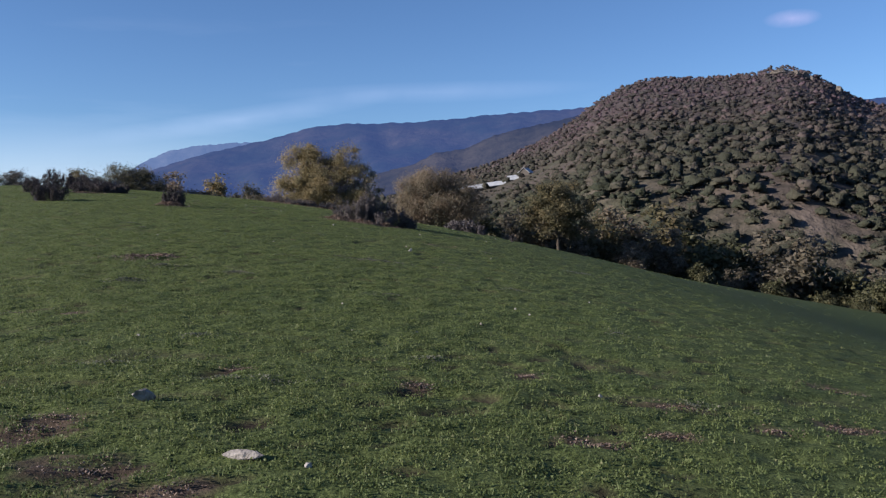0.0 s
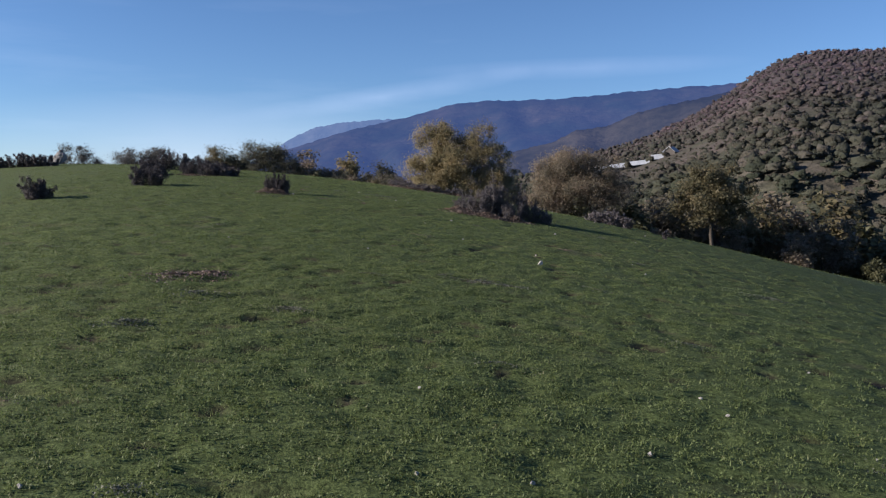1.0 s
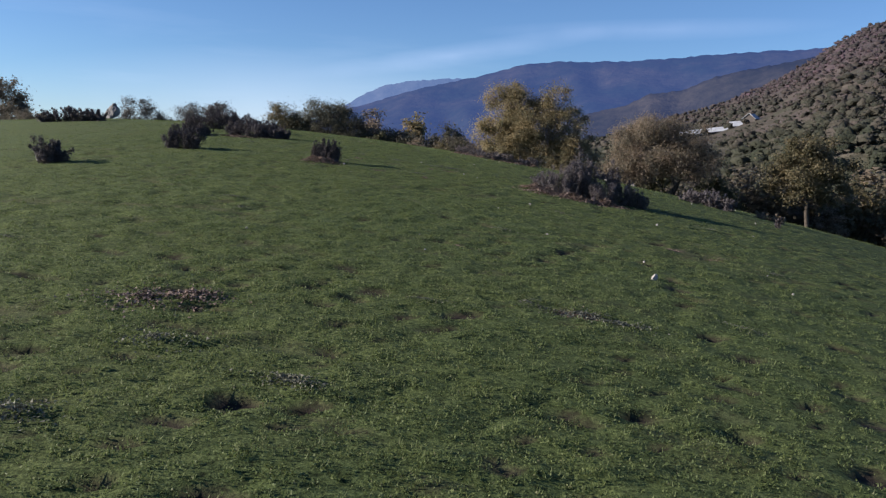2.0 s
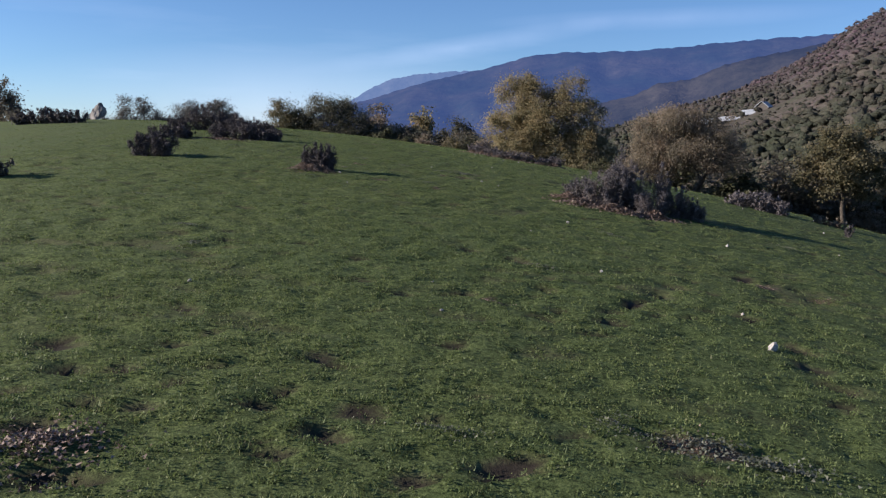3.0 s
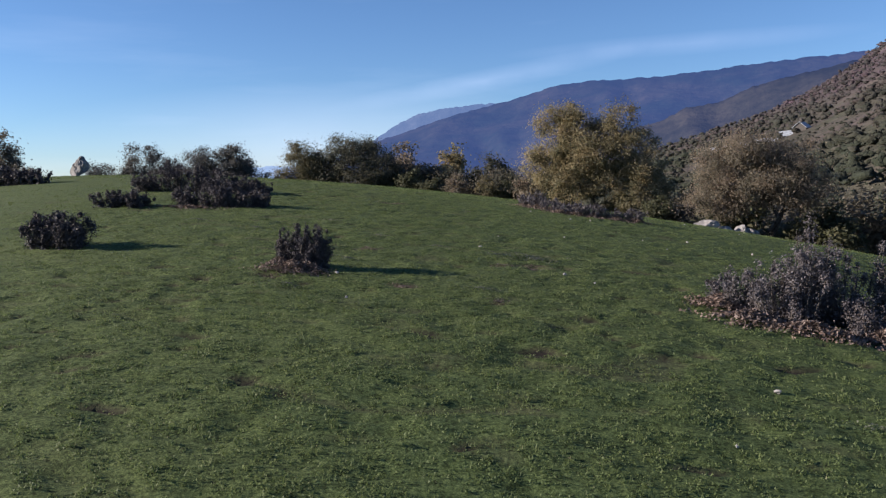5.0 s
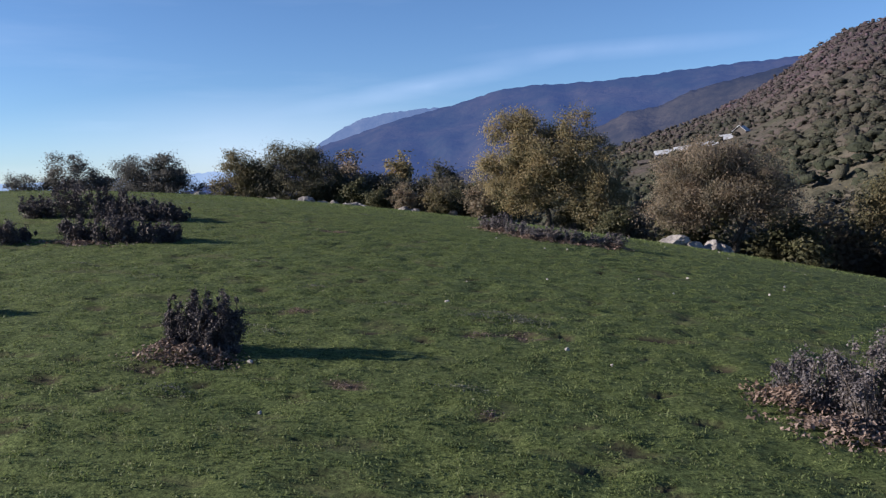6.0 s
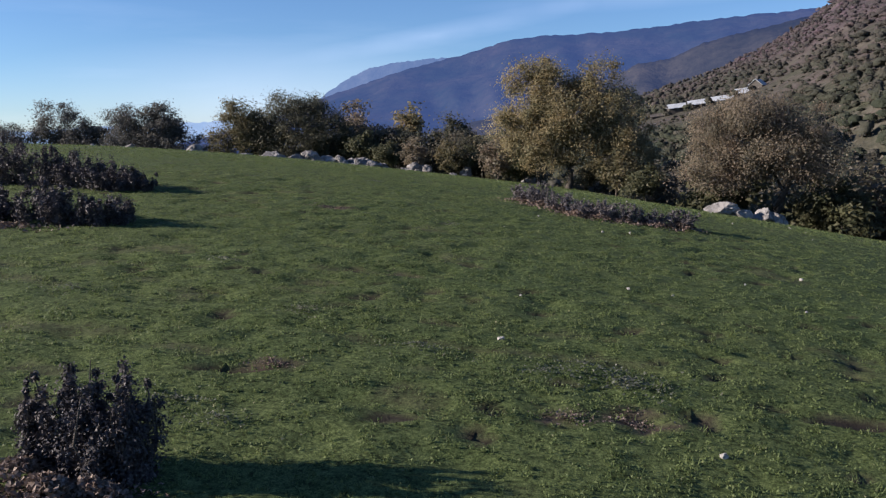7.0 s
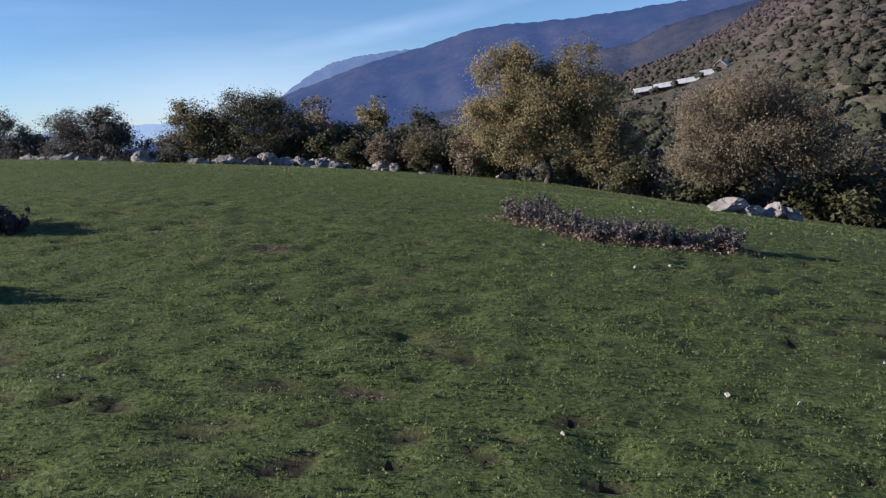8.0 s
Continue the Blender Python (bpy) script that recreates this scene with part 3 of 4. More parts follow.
def build_ground():
    gx, gy = graded(-17, 8, 0.11, 4700, 1.085), graded(1.5, 42, 0.11, 4700, 1.085)
    X, Y = np.meshgrid(gx, gy)
    Z = ground_z(X, Y)
    nx, ny = len(gx), len(gy)
    i = np.arange(nx * ny).reshape(ny, nx)
    f = np.stack([i[:-1, :-1], i[:-1, 1:], i[1:, 1:], i[1:, :-1]], -1).reshape(-1, 4)
    ob = part("ground", np.stack([X, Y, Z], -1).reshape(-1, 3), f, GROUND, None, "", True)
    past = Y - field_edge(X) + 4 * (rough(X / 6, Y / 6, 61) - 0.5)
    field = smooth(1.5, -1.5, past)
    bare = bare_soil(X, Y)
    D = np.hypot(X, Y)
    tan = 0.45 * smooth(0.60, 0.75, octaves(X / 60, Y / 50, 71, 4)) * smooth(120, 200, D)
    tan = np.maximum(tan, clearing(X, Y))
    col = np.stack([field, bare, tan, 1 - scrapes(X, Y)], -1).astype(np.float32)
    att = ob.data.color_attributes.new("cover", "FLOAT_COLOR", "POINT")
    att.data.foreach_set("color", col.ravel())
    return tagged(ob, "grazed green pasture falling to brown scrubby slopes", "ground", "", "structure")


build_ground()


def mountain(name, skyline, dist, depth, material, label, seed, az0, az1, n=420, foot=-60):
    """A far range: a slope with ravines under a skyline of (azimuth, elevation) in degrees."""
    az = np.linspace(az0, az1, n)
    el = np.interp(az, [a for a, e in skyline], [e for a, e in skyline])
    rows = 28
    k = np.linspace(0, 1, rows)
    A, K = np.meshgrid(np.radians(az), k)
    E = np.tile(np.tan(np.radians(el)), (rows, 1))
    spur = rough(np.degrees(A) / 3.4 + K * 2.2, K * 2.1, seed) - 0.5 + 0.6 * (rough(np.degrees(A) / 1.3 + K * 1.7, K * 5, seed + 1) - 0.5) 
    d = dist - depth * (1 - K) - depth * 0.17 * spur * np.sin(K * math.pi * 0.96)
    top = dist * E
    top[-1] += dist * 0.0018 * (rough(np.degrees(A[-1]) * 3, A[-1] * 0, seed + 3) - 0.5) + dist * 0.0010 * (rough(np.degrees(A[-1]) * 11, A[-1] * 0, seed + 4) - 0.5)
    z = foot + (top - foot) * (K ** 1.25) 
    v = np.stack([np.sin(A) * d, np.cos(A) * d, z], -1)
    back = v[-1].copy()
    back[:, :2] *= 1.06
    back[:, 2] = foot
    v = np.concatenate([v.reshape(-1, 3), back])
    i = np.arange((rows + 1) * n).reshape(rows + 1, n)
    f = np.stack([i[:-1, :-1], i[:-1, 1:], i[1:, 1:], i[1:, :-1]], -1).reshape(-1, 4)
    return tagged(part(name, v, f, material, None, "", True), label, "mountain", "", "structure")


# the blue emission imitates haze over the slopes, stronger the farther off
RANGE_A = hazed_material("wooded_range", (0.008, 0.013, 0.012), (0.027, 0.025, 0.022), (0.122, 0.222, 0.62), 0.172)
RANGE_B = hazed_material("far_range", (0.016, 0.02, 0.024), (0.028, 0.03, 0.032), (0.26, 0.44, 0.92), 0.215)
RANGE_C = hazed_material("faint_range", (0.05, 0.055, 0.06), (0.07, 0.07, 0.08), (0.42, 0.64, 1.0), 0.36)
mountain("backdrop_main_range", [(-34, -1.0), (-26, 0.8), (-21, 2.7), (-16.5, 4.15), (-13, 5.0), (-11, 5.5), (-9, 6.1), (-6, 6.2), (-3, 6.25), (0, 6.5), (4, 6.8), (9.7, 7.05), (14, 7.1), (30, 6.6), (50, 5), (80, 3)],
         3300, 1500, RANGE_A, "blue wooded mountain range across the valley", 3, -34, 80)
RANGE_NEAR = hazed_material("foothills", (0.008, 0.010, 0.009), (0.036, 0.033, 0.028), (0.15, 0.24, 0.58), 0.095)
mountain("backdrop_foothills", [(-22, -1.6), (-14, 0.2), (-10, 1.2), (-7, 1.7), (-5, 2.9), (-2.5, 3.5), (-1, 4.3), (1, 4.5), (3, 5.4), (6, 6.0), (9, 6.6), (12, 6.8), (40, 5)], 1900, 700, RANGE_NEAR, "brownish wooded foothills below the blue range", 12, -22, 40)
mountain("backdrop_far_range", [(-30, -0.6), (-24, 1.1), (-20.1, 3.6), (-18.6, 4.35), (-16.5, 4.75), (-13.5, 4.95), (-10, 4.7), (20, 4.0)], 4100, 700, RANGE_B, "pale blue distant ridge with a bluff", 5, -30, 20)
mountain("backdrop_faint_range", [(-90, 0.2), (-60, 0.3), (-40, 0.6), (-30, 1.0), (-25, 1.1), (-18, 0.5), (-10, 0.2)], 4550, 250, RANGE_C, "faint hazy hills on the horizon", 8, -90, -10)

# ---- trees that stand out along the field's edge ----
tree("oak_tree", -11.4, 78.0, [(-1.9, 0, 5.9, 2.3, 2.3, 2.4), (-3.0, 0, 3.9, 2.0, 2.3, 1.8), (0.3, 0, 5.0, 2.6, 2.6, 2.5), (2.2, 0, 6.5, 1.6, 1.8, 2.2), (2.9, 0, 4.2, 2.2, 2.4, 2.2), (-0.8, -0.5, 2.7, 3.2, 2.2, 1.6), (4.0, 0.4, 2.6, 1.9, 2.0, 1.9), (-1.7, -0.2, 6.7, 1.8, 1.8, 1.4)], 1.6, 0.24, 330, 92000, 0.084, YELLOW_LEAF, 101,
     "broad oak tree in yellow autumn leaf at the field's edge", spread=0.36)
tree("oak_tree", -0.4, 72.0, [(-1.1, 0, 5.0, 3.0, 2.8, 2.5), (1.3, 0.1, 4.9, 2.5, 2.4, 2.4), (-2.7, 0, 3.5, 1.9, 2.2, 1.6), (2.4, 0, 3.9, 1.8, 2.0, 1.4), (-1.0, 0, 6.2, 1.6, 1.6, 1.2)], 2.2, 0.2, 300, 80000, 0.070, BROWN_LEAF, 102,
     "rounded oak tree with brown autumn leaves beside pale rocks", lean=(0.9, 0), spread=0.36, stems=2)
tree("oak_tree", 9.7, 71.8, [(-0.3, 0, 5.4, 2.4, 2.3, 2.3), (1.4, 0.2, 4.4, 2.0, 2.0, 2.0), (-1.6, 0, 4.2, 2.0, 2.0, 1.9)], 2.8, 0.2, 104, 24000, 0.112, OLIVE_LEAF, 103,
     "slender oak with a bare lower trunk and thin brownish crown", spread=0.36)
tree("oak_tree", -33.6, 86.0, [(0.2, 0, 3.8, 3.2, 2.8, 2.0), (-2.5, 0, 2.5, 2.3, 2.2, 1.8), (3.0, 0, 2.7, 2.4, 2.2, 1.9), (0.4, -0.5, 1.5, 3.6, 2.0, 1.5), (1.2, 0, 4.5, 2.2, 1.6, 1.1)], 0.8, 0.2, 320, 56000, 0.085, DUSKY_LEAF, 104,
     "dense dark green oak behind grey rocks", spread=0.36)
tree("oak_tree", -22.6, 96.0, [(0, 0, 4.6, 2.0, 2.0, 2.6), (-0.8, 0, 2.8, 2.2, 2.0, 2.0)], 1.4, 0.16, 70, 13500, 0.131, DUSKY_LEAF, 105, "narrow green oak beside a yellow oak", spread=0.36)
tree("oak_tree", -37.6, 85.0, [(0, 0, 3.2, 1.7, 1.6, 2.1), (1.2, 0, 2.0, 1.5, 1.4, 1.6), (-1.4, 0, 2.0, 1.2, 1.2, 1.5)], 0.9, 0.12, 70, 16500, 0.098, OLIVE_LEAF, 106, "small oak with thin olive leaves", spread=0.34)
tree("hawthorn_tree", -44.6, 84.8, [(0, 0, 2.5, 2.4, 1.8, 2.1), (0.2, 0, 3.6, 1.5, 1.4, 1.7), (2.0, 0, 1.5, 2.0, 1.6, 1.5), (-1.6, 0, 1.6, 1.8, 1.6, 1.5)], 0.6, 0.12, 132, 28500, 0.096, SKYLINE_LEAF, 107, "dark bushy thorn tree behind grey rocks", spread=0.30)
tree("bare_tree", -49.0, 86.5, [(0, 0, 3.4, 1.5, 1.4, 2.3), (1.4, 0, 2.6, 1.2, 1.2, 1.6), (0, 0, 1.3, 2.0, 1.4, 1.3)], 1.0, 0.09, 96, 9000, 0.087, SKYLINE_LEAF, 108, "thin nearly leafless tree on the hilltop", spread=0.30, bark=TWIG, stems=2)
tree("hawthorn_tree", -53.8, 85.0, [(0, 0, 4.0, 2.5, 1.8, 2.3), (-1.8, 0, 2.6, 2.0, 1.5, 1.8), (1.8, 0, 2.2, 1.8, 1.5, 1.8), (0, 0, 1.2, 2.6, 1.5, 1.2)], 0.8, 0.12, 123, 22500, 0.098, SKYLINE_LEAF, 109, "grey-green open thorn tree on the hilltop", spread=0.32)
tree("bare_tree", -47.2, 84.2, [(0, 0, 3.1, 1.7, 1.5, 2.0), (1.0, 0, 1.8, 1.8, 1.3, 1.5), (-0.8, 0, 1.2, 1.6, 1.3, 1.2)], 0.8, 0.08, 105, 16500, 0.087, SKYLINE_LEAF, 112, "thin nearly leafless tree on the hilltop", spread=0.30, bark=TWIG, stems=2)
tree("hawthorn_tree", -51.2, 85.2, [(0, 0, 2.6, 1.8, 1.6, 1.7), (0.6, 0, 1.3, 1.8, 1.5, 1.2)], 0.7, 0.1, 79, 13500, 0.098, SKYLINE_LEAF, 114, "dull green thorn bush on the hilltop", spread=0.3)
tree("hawthorn_tree", -57.6, 83.6, [(0, 0, 2.6, 2.0, 1.8, 2.0), (-1.4, 0, 1.5, 1.6, 1.4, 1.4)], 0.7, 0.1, 79, 15000, 0.093, SKYLINE_LEAF, 113, "grey-green open thorn tree on the hilltop", spread=0.32)
tree("hawthorn_tree", -63.5, 76.5, [(0, 0, 5.2, 3.2, 2.6, 3.2), (2.0, 0, 3.0, 2.6, 2.2, 2.0)], 1.6, 0.2, 96, 13500, 0.142, GREY_LEAF, 110, "grey-green open tree on the hilltop's shoulder", spread=0.38)
tree("hawthorn_tree", -57.4, 73.5, [(0, 0, 2.2, 2.0, 1.8, 1.7)], 0.8, 0.1, 44, 5250, 0.120, GREY_LEAF, 111, "low grey-green thorn bush on the hilltop", spread=0.34)

for k, (x, y, top) in enumerate(((-29.0, 88.0, 2.0), (-26.4, 87.6, 2.2), (-23.6, 87.0, 2.1), (-20.8, 86.4, 2.0), (-18.2, 85.0, 1.9))):
    tree("hawthorn_tree", x, y, [(0, 0, top, 2.2, 1.7, 1.2), (1.6, 0, top * 0.6, 1.8, 1.4, 1.2), (-1.6, 0, top * 0.6, 1.8, 1.4, 1.2)], 0.7, 0.1, 84, 11000, 0.12, (DUSKY_LEAF, GREY_LEAF)[k % 2], 120 + k, "rounded grey-olive thorn tree behind the rocks", group="thorn trees behind the rocks", spread=0.32)

# ---- the wooded slope below the field: a few kinds, copied ----
KINDS = []
for k, (mat_, lab, n_l, lobes) in enumerate([
        (OLIVE_LEAF, "olive green oak on the wooded slope", 1800, [(0, 0, 3.6, 1.9, 1.9, 2.0), (0.9, 0.2, 2.4, 1.6, 1.6, 1.4), (-0.9, 0, 2.6, 1.5, 1.6, 1.4)]),
        (BROWN_LEAF, "brown-leaved oak on the wooded slope", 1600, [(0, 0, 3.4, 1.8, 1.8, 2.0), (-0.8, 0.3, 2.2, 1.6, 1.6, 1.3)]),
        (GREEN_LEAF, "dark green oak on the wooded slope", 1900, [(0, 0, 3.3, 2.0, 2.0, 2.1), (0.9, -0.2, 2.0, 1.7, 1.7, 1.3)]),
        (GREY_LEAF, "thin grey-leaved tree on the wooded slope", 1300, [(0, 0, 3.5, 1.7, 1.7, 2.1), (0.5, 0, 2.4, 1.7, 1.5, 1.3)]),
        (YELLOW_LEAF, "yellowing oak on the wooded slope", 2000, [(0, 0, 3.2, 1.7, 1.7, 2.0), (-0.7, 0, 2.2, 1.5, 1.5, 1.3)])]):
    KINDS.append((mat_, lab, n_l, lobes))

spots, tries = [], np.random.default_rng(55)
for row, (p0, p1, gap, count) in enumerate([(2.5, 6, 3.2, 50), (7, 14, 3.8, 38), (15, 28, 4.6, 32), (29, 60, 6.0, 24)]):
    made_here = 0
    for _ in range(3000):
        x = tries.uniform(-34, 52)
        y = float(field_edge(x)) + tries.uniform(p0, p1)
        if row < 2 and min(math.hypot(x - a, y - b) for a, b in ((-11.4, 78), (-0.4, 72.0), (9.7, 71.8), (-33.6, 86), (-22.6, 96))) < 3.4 or (5 < x < 14 and y < 75) or (row == 0 and -6 < x < 5):
            continue
        if all(math.hypot(x - a, y - b) > gap for a, b, *_ in spots):
            low = row == 0
            z0 = float(land(x, y))
            crown_top = np.interp(x, (-34, -18, -8, -4, 4, 11, 16, 30, 40, 52), (1.0, 1.2, 3.4, 4.2, 3.6, 3.2, 3.8, 2.0, -1.5, -4.0)) - 0.05 * max(0, y - float(field_edge(x)) - 15)
            h = tries.uniform(0.40, 0.60) if low else np.clip((crown_top - z0) * tries.uniform(0.75, 1.0) / 5.5, 0.55, 1.9)
            if low and x < -8:
                h = tries.uniform(0.50, 0.68)
            spots.append((x, y, h, row))
            made_here += 1
            if made_here >= count:
                break
for k in range(21):
    x = -57 + 2.15 * k + tries.normal() * 0.4
    spots.append((x, float(field_edge(x)) + tries.uniform(-1.5, 1.0) - (1.0 if -14 > x else 2), tries.uniform(0.26, 0.44) if x < -32 else tries.uniform(0.42, 0.62), 9))
protos = {}
for x, y, h, row in spots:
    k = int(tries.choice(5, p=(0.35, 0.1, 0.45, 0.1, 0.0) if row == 9 else (0.1, 0.0, 0.7, 0.2, 0.0) if -9 < x < 5 or x > 24 else (0.55, 0.08, 0.35, 0.0, 0.02) if x < -13 else (0.30, 0.24, 0.24, 0.16, 0.06) if row else (0.30, 0.12, 0.40, 0.18, 0.0)))
    m = pose(x, y, gz(x, y) - 0.15, 0, 0, tries.uniform(0, 360)) @ Matrix.Diagonal((h * tries.uniform(0.95, 1.3), h * tries.uniform(0.95, 1.3), h, 1))
    if k not in protos:
        mat_, lab, n_l, lobes = KINDS[k]
        protos[k] = tree("oak_tree", x, y, lobes, 1.0, 0.13, 34, int(n_l * 1.6), 0.20, mat_, 300 + k, lab, group="trees of the wooded slope", spread=0.36)
        protos[k].matrix_basis = pose(x, y, gz(x, y) - 0.15, 0, 0, 0)
    else:
        copy_thing(protos[k], m)


# ---- woods of the far hill ----
def crown_form(cuts):
    """A unit crown without its underside."""
    bm = bmesh.new()
    bmesh.ops.create_icosphere(bm, subdivisions=cuts, radius=1.0)
    v = np.array([p.co for p in bm.verts])
    f = np.array([[p.index for p in t.verts] for t in bm.faces if t.calc_center_median().z > -0.5])
    bm.free()
    return v, f


def far_woods():
    gen = np.random.default_rng(77)
    n = 18500
    az = np.radians(gen.uniform(-12, 30, n))
    d = 88 + (905 - 88) * gen.random(n) ** 0.85
    x, y = np.sin(az) * d, np.cos(az) * d
    thin = octaves(x / 60, y / 45, 91, 3)
    past = y - field_edge(x)
    open_ = clearing(x, y)
    keep = (open_ < 0.35 + 0.6 * (gen.random(n) < 0.25)) & (thin > 0.14 + 0.16 * gen.random(n)) & (gen.random(n) < np.interp(d, (200, 420), (1.0, 0.55))) & (past > np.where((x > -34) & (x < 50), 52, 14))
    keep &= (np.abs(x - 17) > 25) | (y > 384) | (y < 358)
    x, y, d, open_ = x[keep], y[keep], d[keep], open_[keep]
    h = np.where(open_ > 0.35, 0.55, 1.0) * (1.2 + 3.4 * gen.random(len(x)) ** 2.2) * np.interp(d, (88, 200, 300, 900), (1.0, 0.85, 0.75, 1.0)) * np.where((np.abs(x - 17) < 28) & (y < 358) & (y > 300), 0.4, 1.0)
    # a few small trees stand in front of the farm's sheds
    x, y = np.append(x, (-0.2, 7.9, 16.2, 24.9, 31.2)), np.append(y, (372, 371, 371, 371.5, 370))
    d, h = np.hypot(x, y), np.append(h, (3.4, 3.8, 3.6, 3.9, 3.0))
    z = ground_z(x, y)
    vs, fs, off = [], [], 0
    for lo, hi, cuts, nq in ((0, 170, 3, 120), (170, 420, 2, 24), (420, 1000, 1, 10)):
        s = (d >= lo) & (d < hi)
        m = int(s.sum())
        w = h[s] * gen.uniform(0.45, 0.75, m)
        c = np.stack([x[s], y[s], z[s] + h[s] * 0.32], 1)
        size = np.stack([w, w * gen.uniform(0.8, 1.2, m), h[s] * 0.42], 1)
        form, faces = crown_form(cuts)
        # bulges, then ragged tips
        bulge = sum(np.maximum(0, unit_dirs(m, gen)[:, None] @ form.T - 0.35)[:, 0] for _ in range(5))
        push = 0.62 + 0.36 * bulge + gen.normal(size=(m, len(form))) * (0.22 if cuts == 3 else 0.30)
        vs.append((c[:, None] + form[None] * push[:, :, None] * size[:, None]).reshape(-1, 3))
        fs.append((np.arange(m)[:, None, None] * len(form) + faces[None]).reshape(-1, 3) + off)
        off += m * len(form)
        way = unit_dirs(m * nq, gen)
        at = np.repeat(c, nq, 0) + way * gen.uniform(0.8, 1.3, (m * nq, 1)) * np.repeat(size, nq, 0)
        v, f = leaves(at, 1.0, gen, 0.4, 1.3, way)
        v = np.repeat(at, 3, 0) + (v - np.repeat(at, 3, 0)) * np.repeat(w * (0.16 if cuts == 3 else 0.26), nq * 3)[:, None]
        vs.append(v)
        fs.append(f + off)
        off += len(v)
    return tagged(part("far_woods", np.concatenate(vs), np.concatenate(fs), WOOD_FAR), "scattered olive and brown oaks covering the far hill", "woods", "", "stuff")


far_woods()


# ---- farm on the far slope ----
def gabled(name, x, y, length, depth, wall, rise, turn, roof_mat, label, doors=2, chimney=False, slope=0.0, lift=0.0):
    """A simple farm building: walls, a gabled roof with eaves, dark openings."""
    z = min(gz(x + a, y + b) for a in (-length / 2, length / 2) for b in (-depth / 2, depth / 2))
    root = base(name, x, y, z + lift, turn)
    l, d = length / 2, depth / 2
    foot = -1.5 - lift
    bm = bmesh.new()
    ring = [(-l, -d, foot), (l, -d, foot), (l, d, foot), (-l, d, foot), (-l, -d, wall), (l, -d, wall), (l, d, wall), (-l, d, wall), (-l, 0, wall + rise), (l, 0, wall + rise)]
    vv = [bm.verts.new((c[0], c[1], c[2] + slope * c[0])) for c in ring]
    for f in ((0, 1, 5, 4), (1, 2, 6, 9, 5), (2, 3, 7, 6), (3, 0, 4, 8, 7)):
        bm.faces.new([vv[i] for i in f])
    from_bm("wall", bm, WALL_PLASTER, root)
    rise_at = lambda q: (q[0], q[1], q[2] + slope * q[0])
    e, t = 0.5, 0.16
    for side in (-1, 1):
        bm = bmesh.new()
        low = wall - rise * e / d
        c = [(-l - e, side * (d + e), low), (l + e, side * (d + e), low), (l + e, 0, wall + rise), (-l - e, 0, wall + rise)]
        c = [rise_at(p) for p in c]
        under = [bm.verts.new(p) for p in c]
        over = [bm.verts.new((p[0], p[1], p[2] + t)) for p in c]
        bm.faces.new(over)
        bm.faces.new(under[::-1])
        for i in range(4):
            j = (i + 1) % 4
            bm.faces.new((under[i], under[j], over[j], over[i]))
        bmesh.ops.recalc_face_normals(bm, faces=bm.faces)
        from_bm("roof", bm, roof_mat, root)
    for k in range(doors):
        bm = bmesh.new()
        bmesh.ops.create_cube(bm, size=1.0)
        cx = -l + length * (k + 0.5) / doors
        for v in bm.verts:
            v.co = Vector((cx + v.co.x * 1.1, -d + v.co.y * 0.12, wall * 0.45 + slope * cx + v.co.z * wall * 0.7))
        from_bm("door" if k == 0 else "window", bm, OPENING_DARK, root)
    if chimney:
        bm = bmesh.new()
        bmesh.ops.create_cube(bm, size=1.0)
        for v in bm.verts:
            v.co = Vector((-l * 0.5 + v.co.x * 0.9, v.co.y * 0.9, wall + rise + 0.5 + v.co.z * 1.6))
        from_bm("chimney", bm, WALL_PLASTER, root)
    return tagged(root, label, "building", "farm on the far slope")


SHED = "long low farm shed with a pale sheet roof"
gabled("farm_shed", 3.6, 377.0, 6.2, 5, 1.0, 1.4, 8, ROOF_PALE, SHED, slope=0.10, lift=2.0)
gabled("farm_shed", 11.8, 377.0, 7.4, 5, 1.0, 1.5, 6, ROOF_PALE, SHED, slope=0.13, lift=1.5)
gabled("farm_shed", 20.6, 377.0, 7.8, 5, 1.0, 1.5, 6, ROOF_PALE, SHED, slope=0.13, lift=0.9)
gabled("farm_shed", 28.3, 377.5, 4.6, 5, 1.0, 1.7, 6, ROOF_PALE, "short farm shed with a pale sheet roof", 1, slope=0.10, lift=0.3)
gabled("farmhouse", 34.0, 376.0, 5, 5, 2.3, 2.0, 62, ROOF_PALE, "small plastered farmhouse with a pale gabled roof", 2, True)
gabled("farm_shed", -4.0, 378.0, 4.5, 4, 1.4, 0.9, 4, ROOF_DARK, "low dark-roofed shed at the end of the farm", slope=0.1)

# ---- shrubs and hedges on the pasture ----
DARK = "low dark rounded shrub on the grass"
shrub("shrub", -9.4, 28.25, [(0.06, 0.02, 0.24, 0.70), (0.22, 0.04, 0.18, 0.62), (-0.32, 0.0, 0.08, 0.58), (-0.12, 0.04, 0.18, 0.64), (0.02, -0.06, 0.20, 0.42)], 52000, 0.014, SHRUB_LEAF, 201, "small dark upright shrub standing alone on the grass", 20)
shrub("shrub", -15.1, 24.3, [(0, 0, 0.5, 0.62), (0.25, 0.1, 0.35, 0.55)], 14000, 0.026, SHRUB_LEAF, 203, DARK)
shrub("shrub", -14.05, 28.7, [(-0.25, 0, 0.40, 0.62), (0.25, 0.05, 0.4, 0.60)], 20000, 0.024, SHRUB_LEAF, 204, DARK)
shrub("shrub", -17.0, 34.2, [(-0.3, 0, 0.45, 0.42), (0.35, 0.0, 0.4, 0.42)], 14000, 0.028, SHRUB_LEAF, 205, DARK)
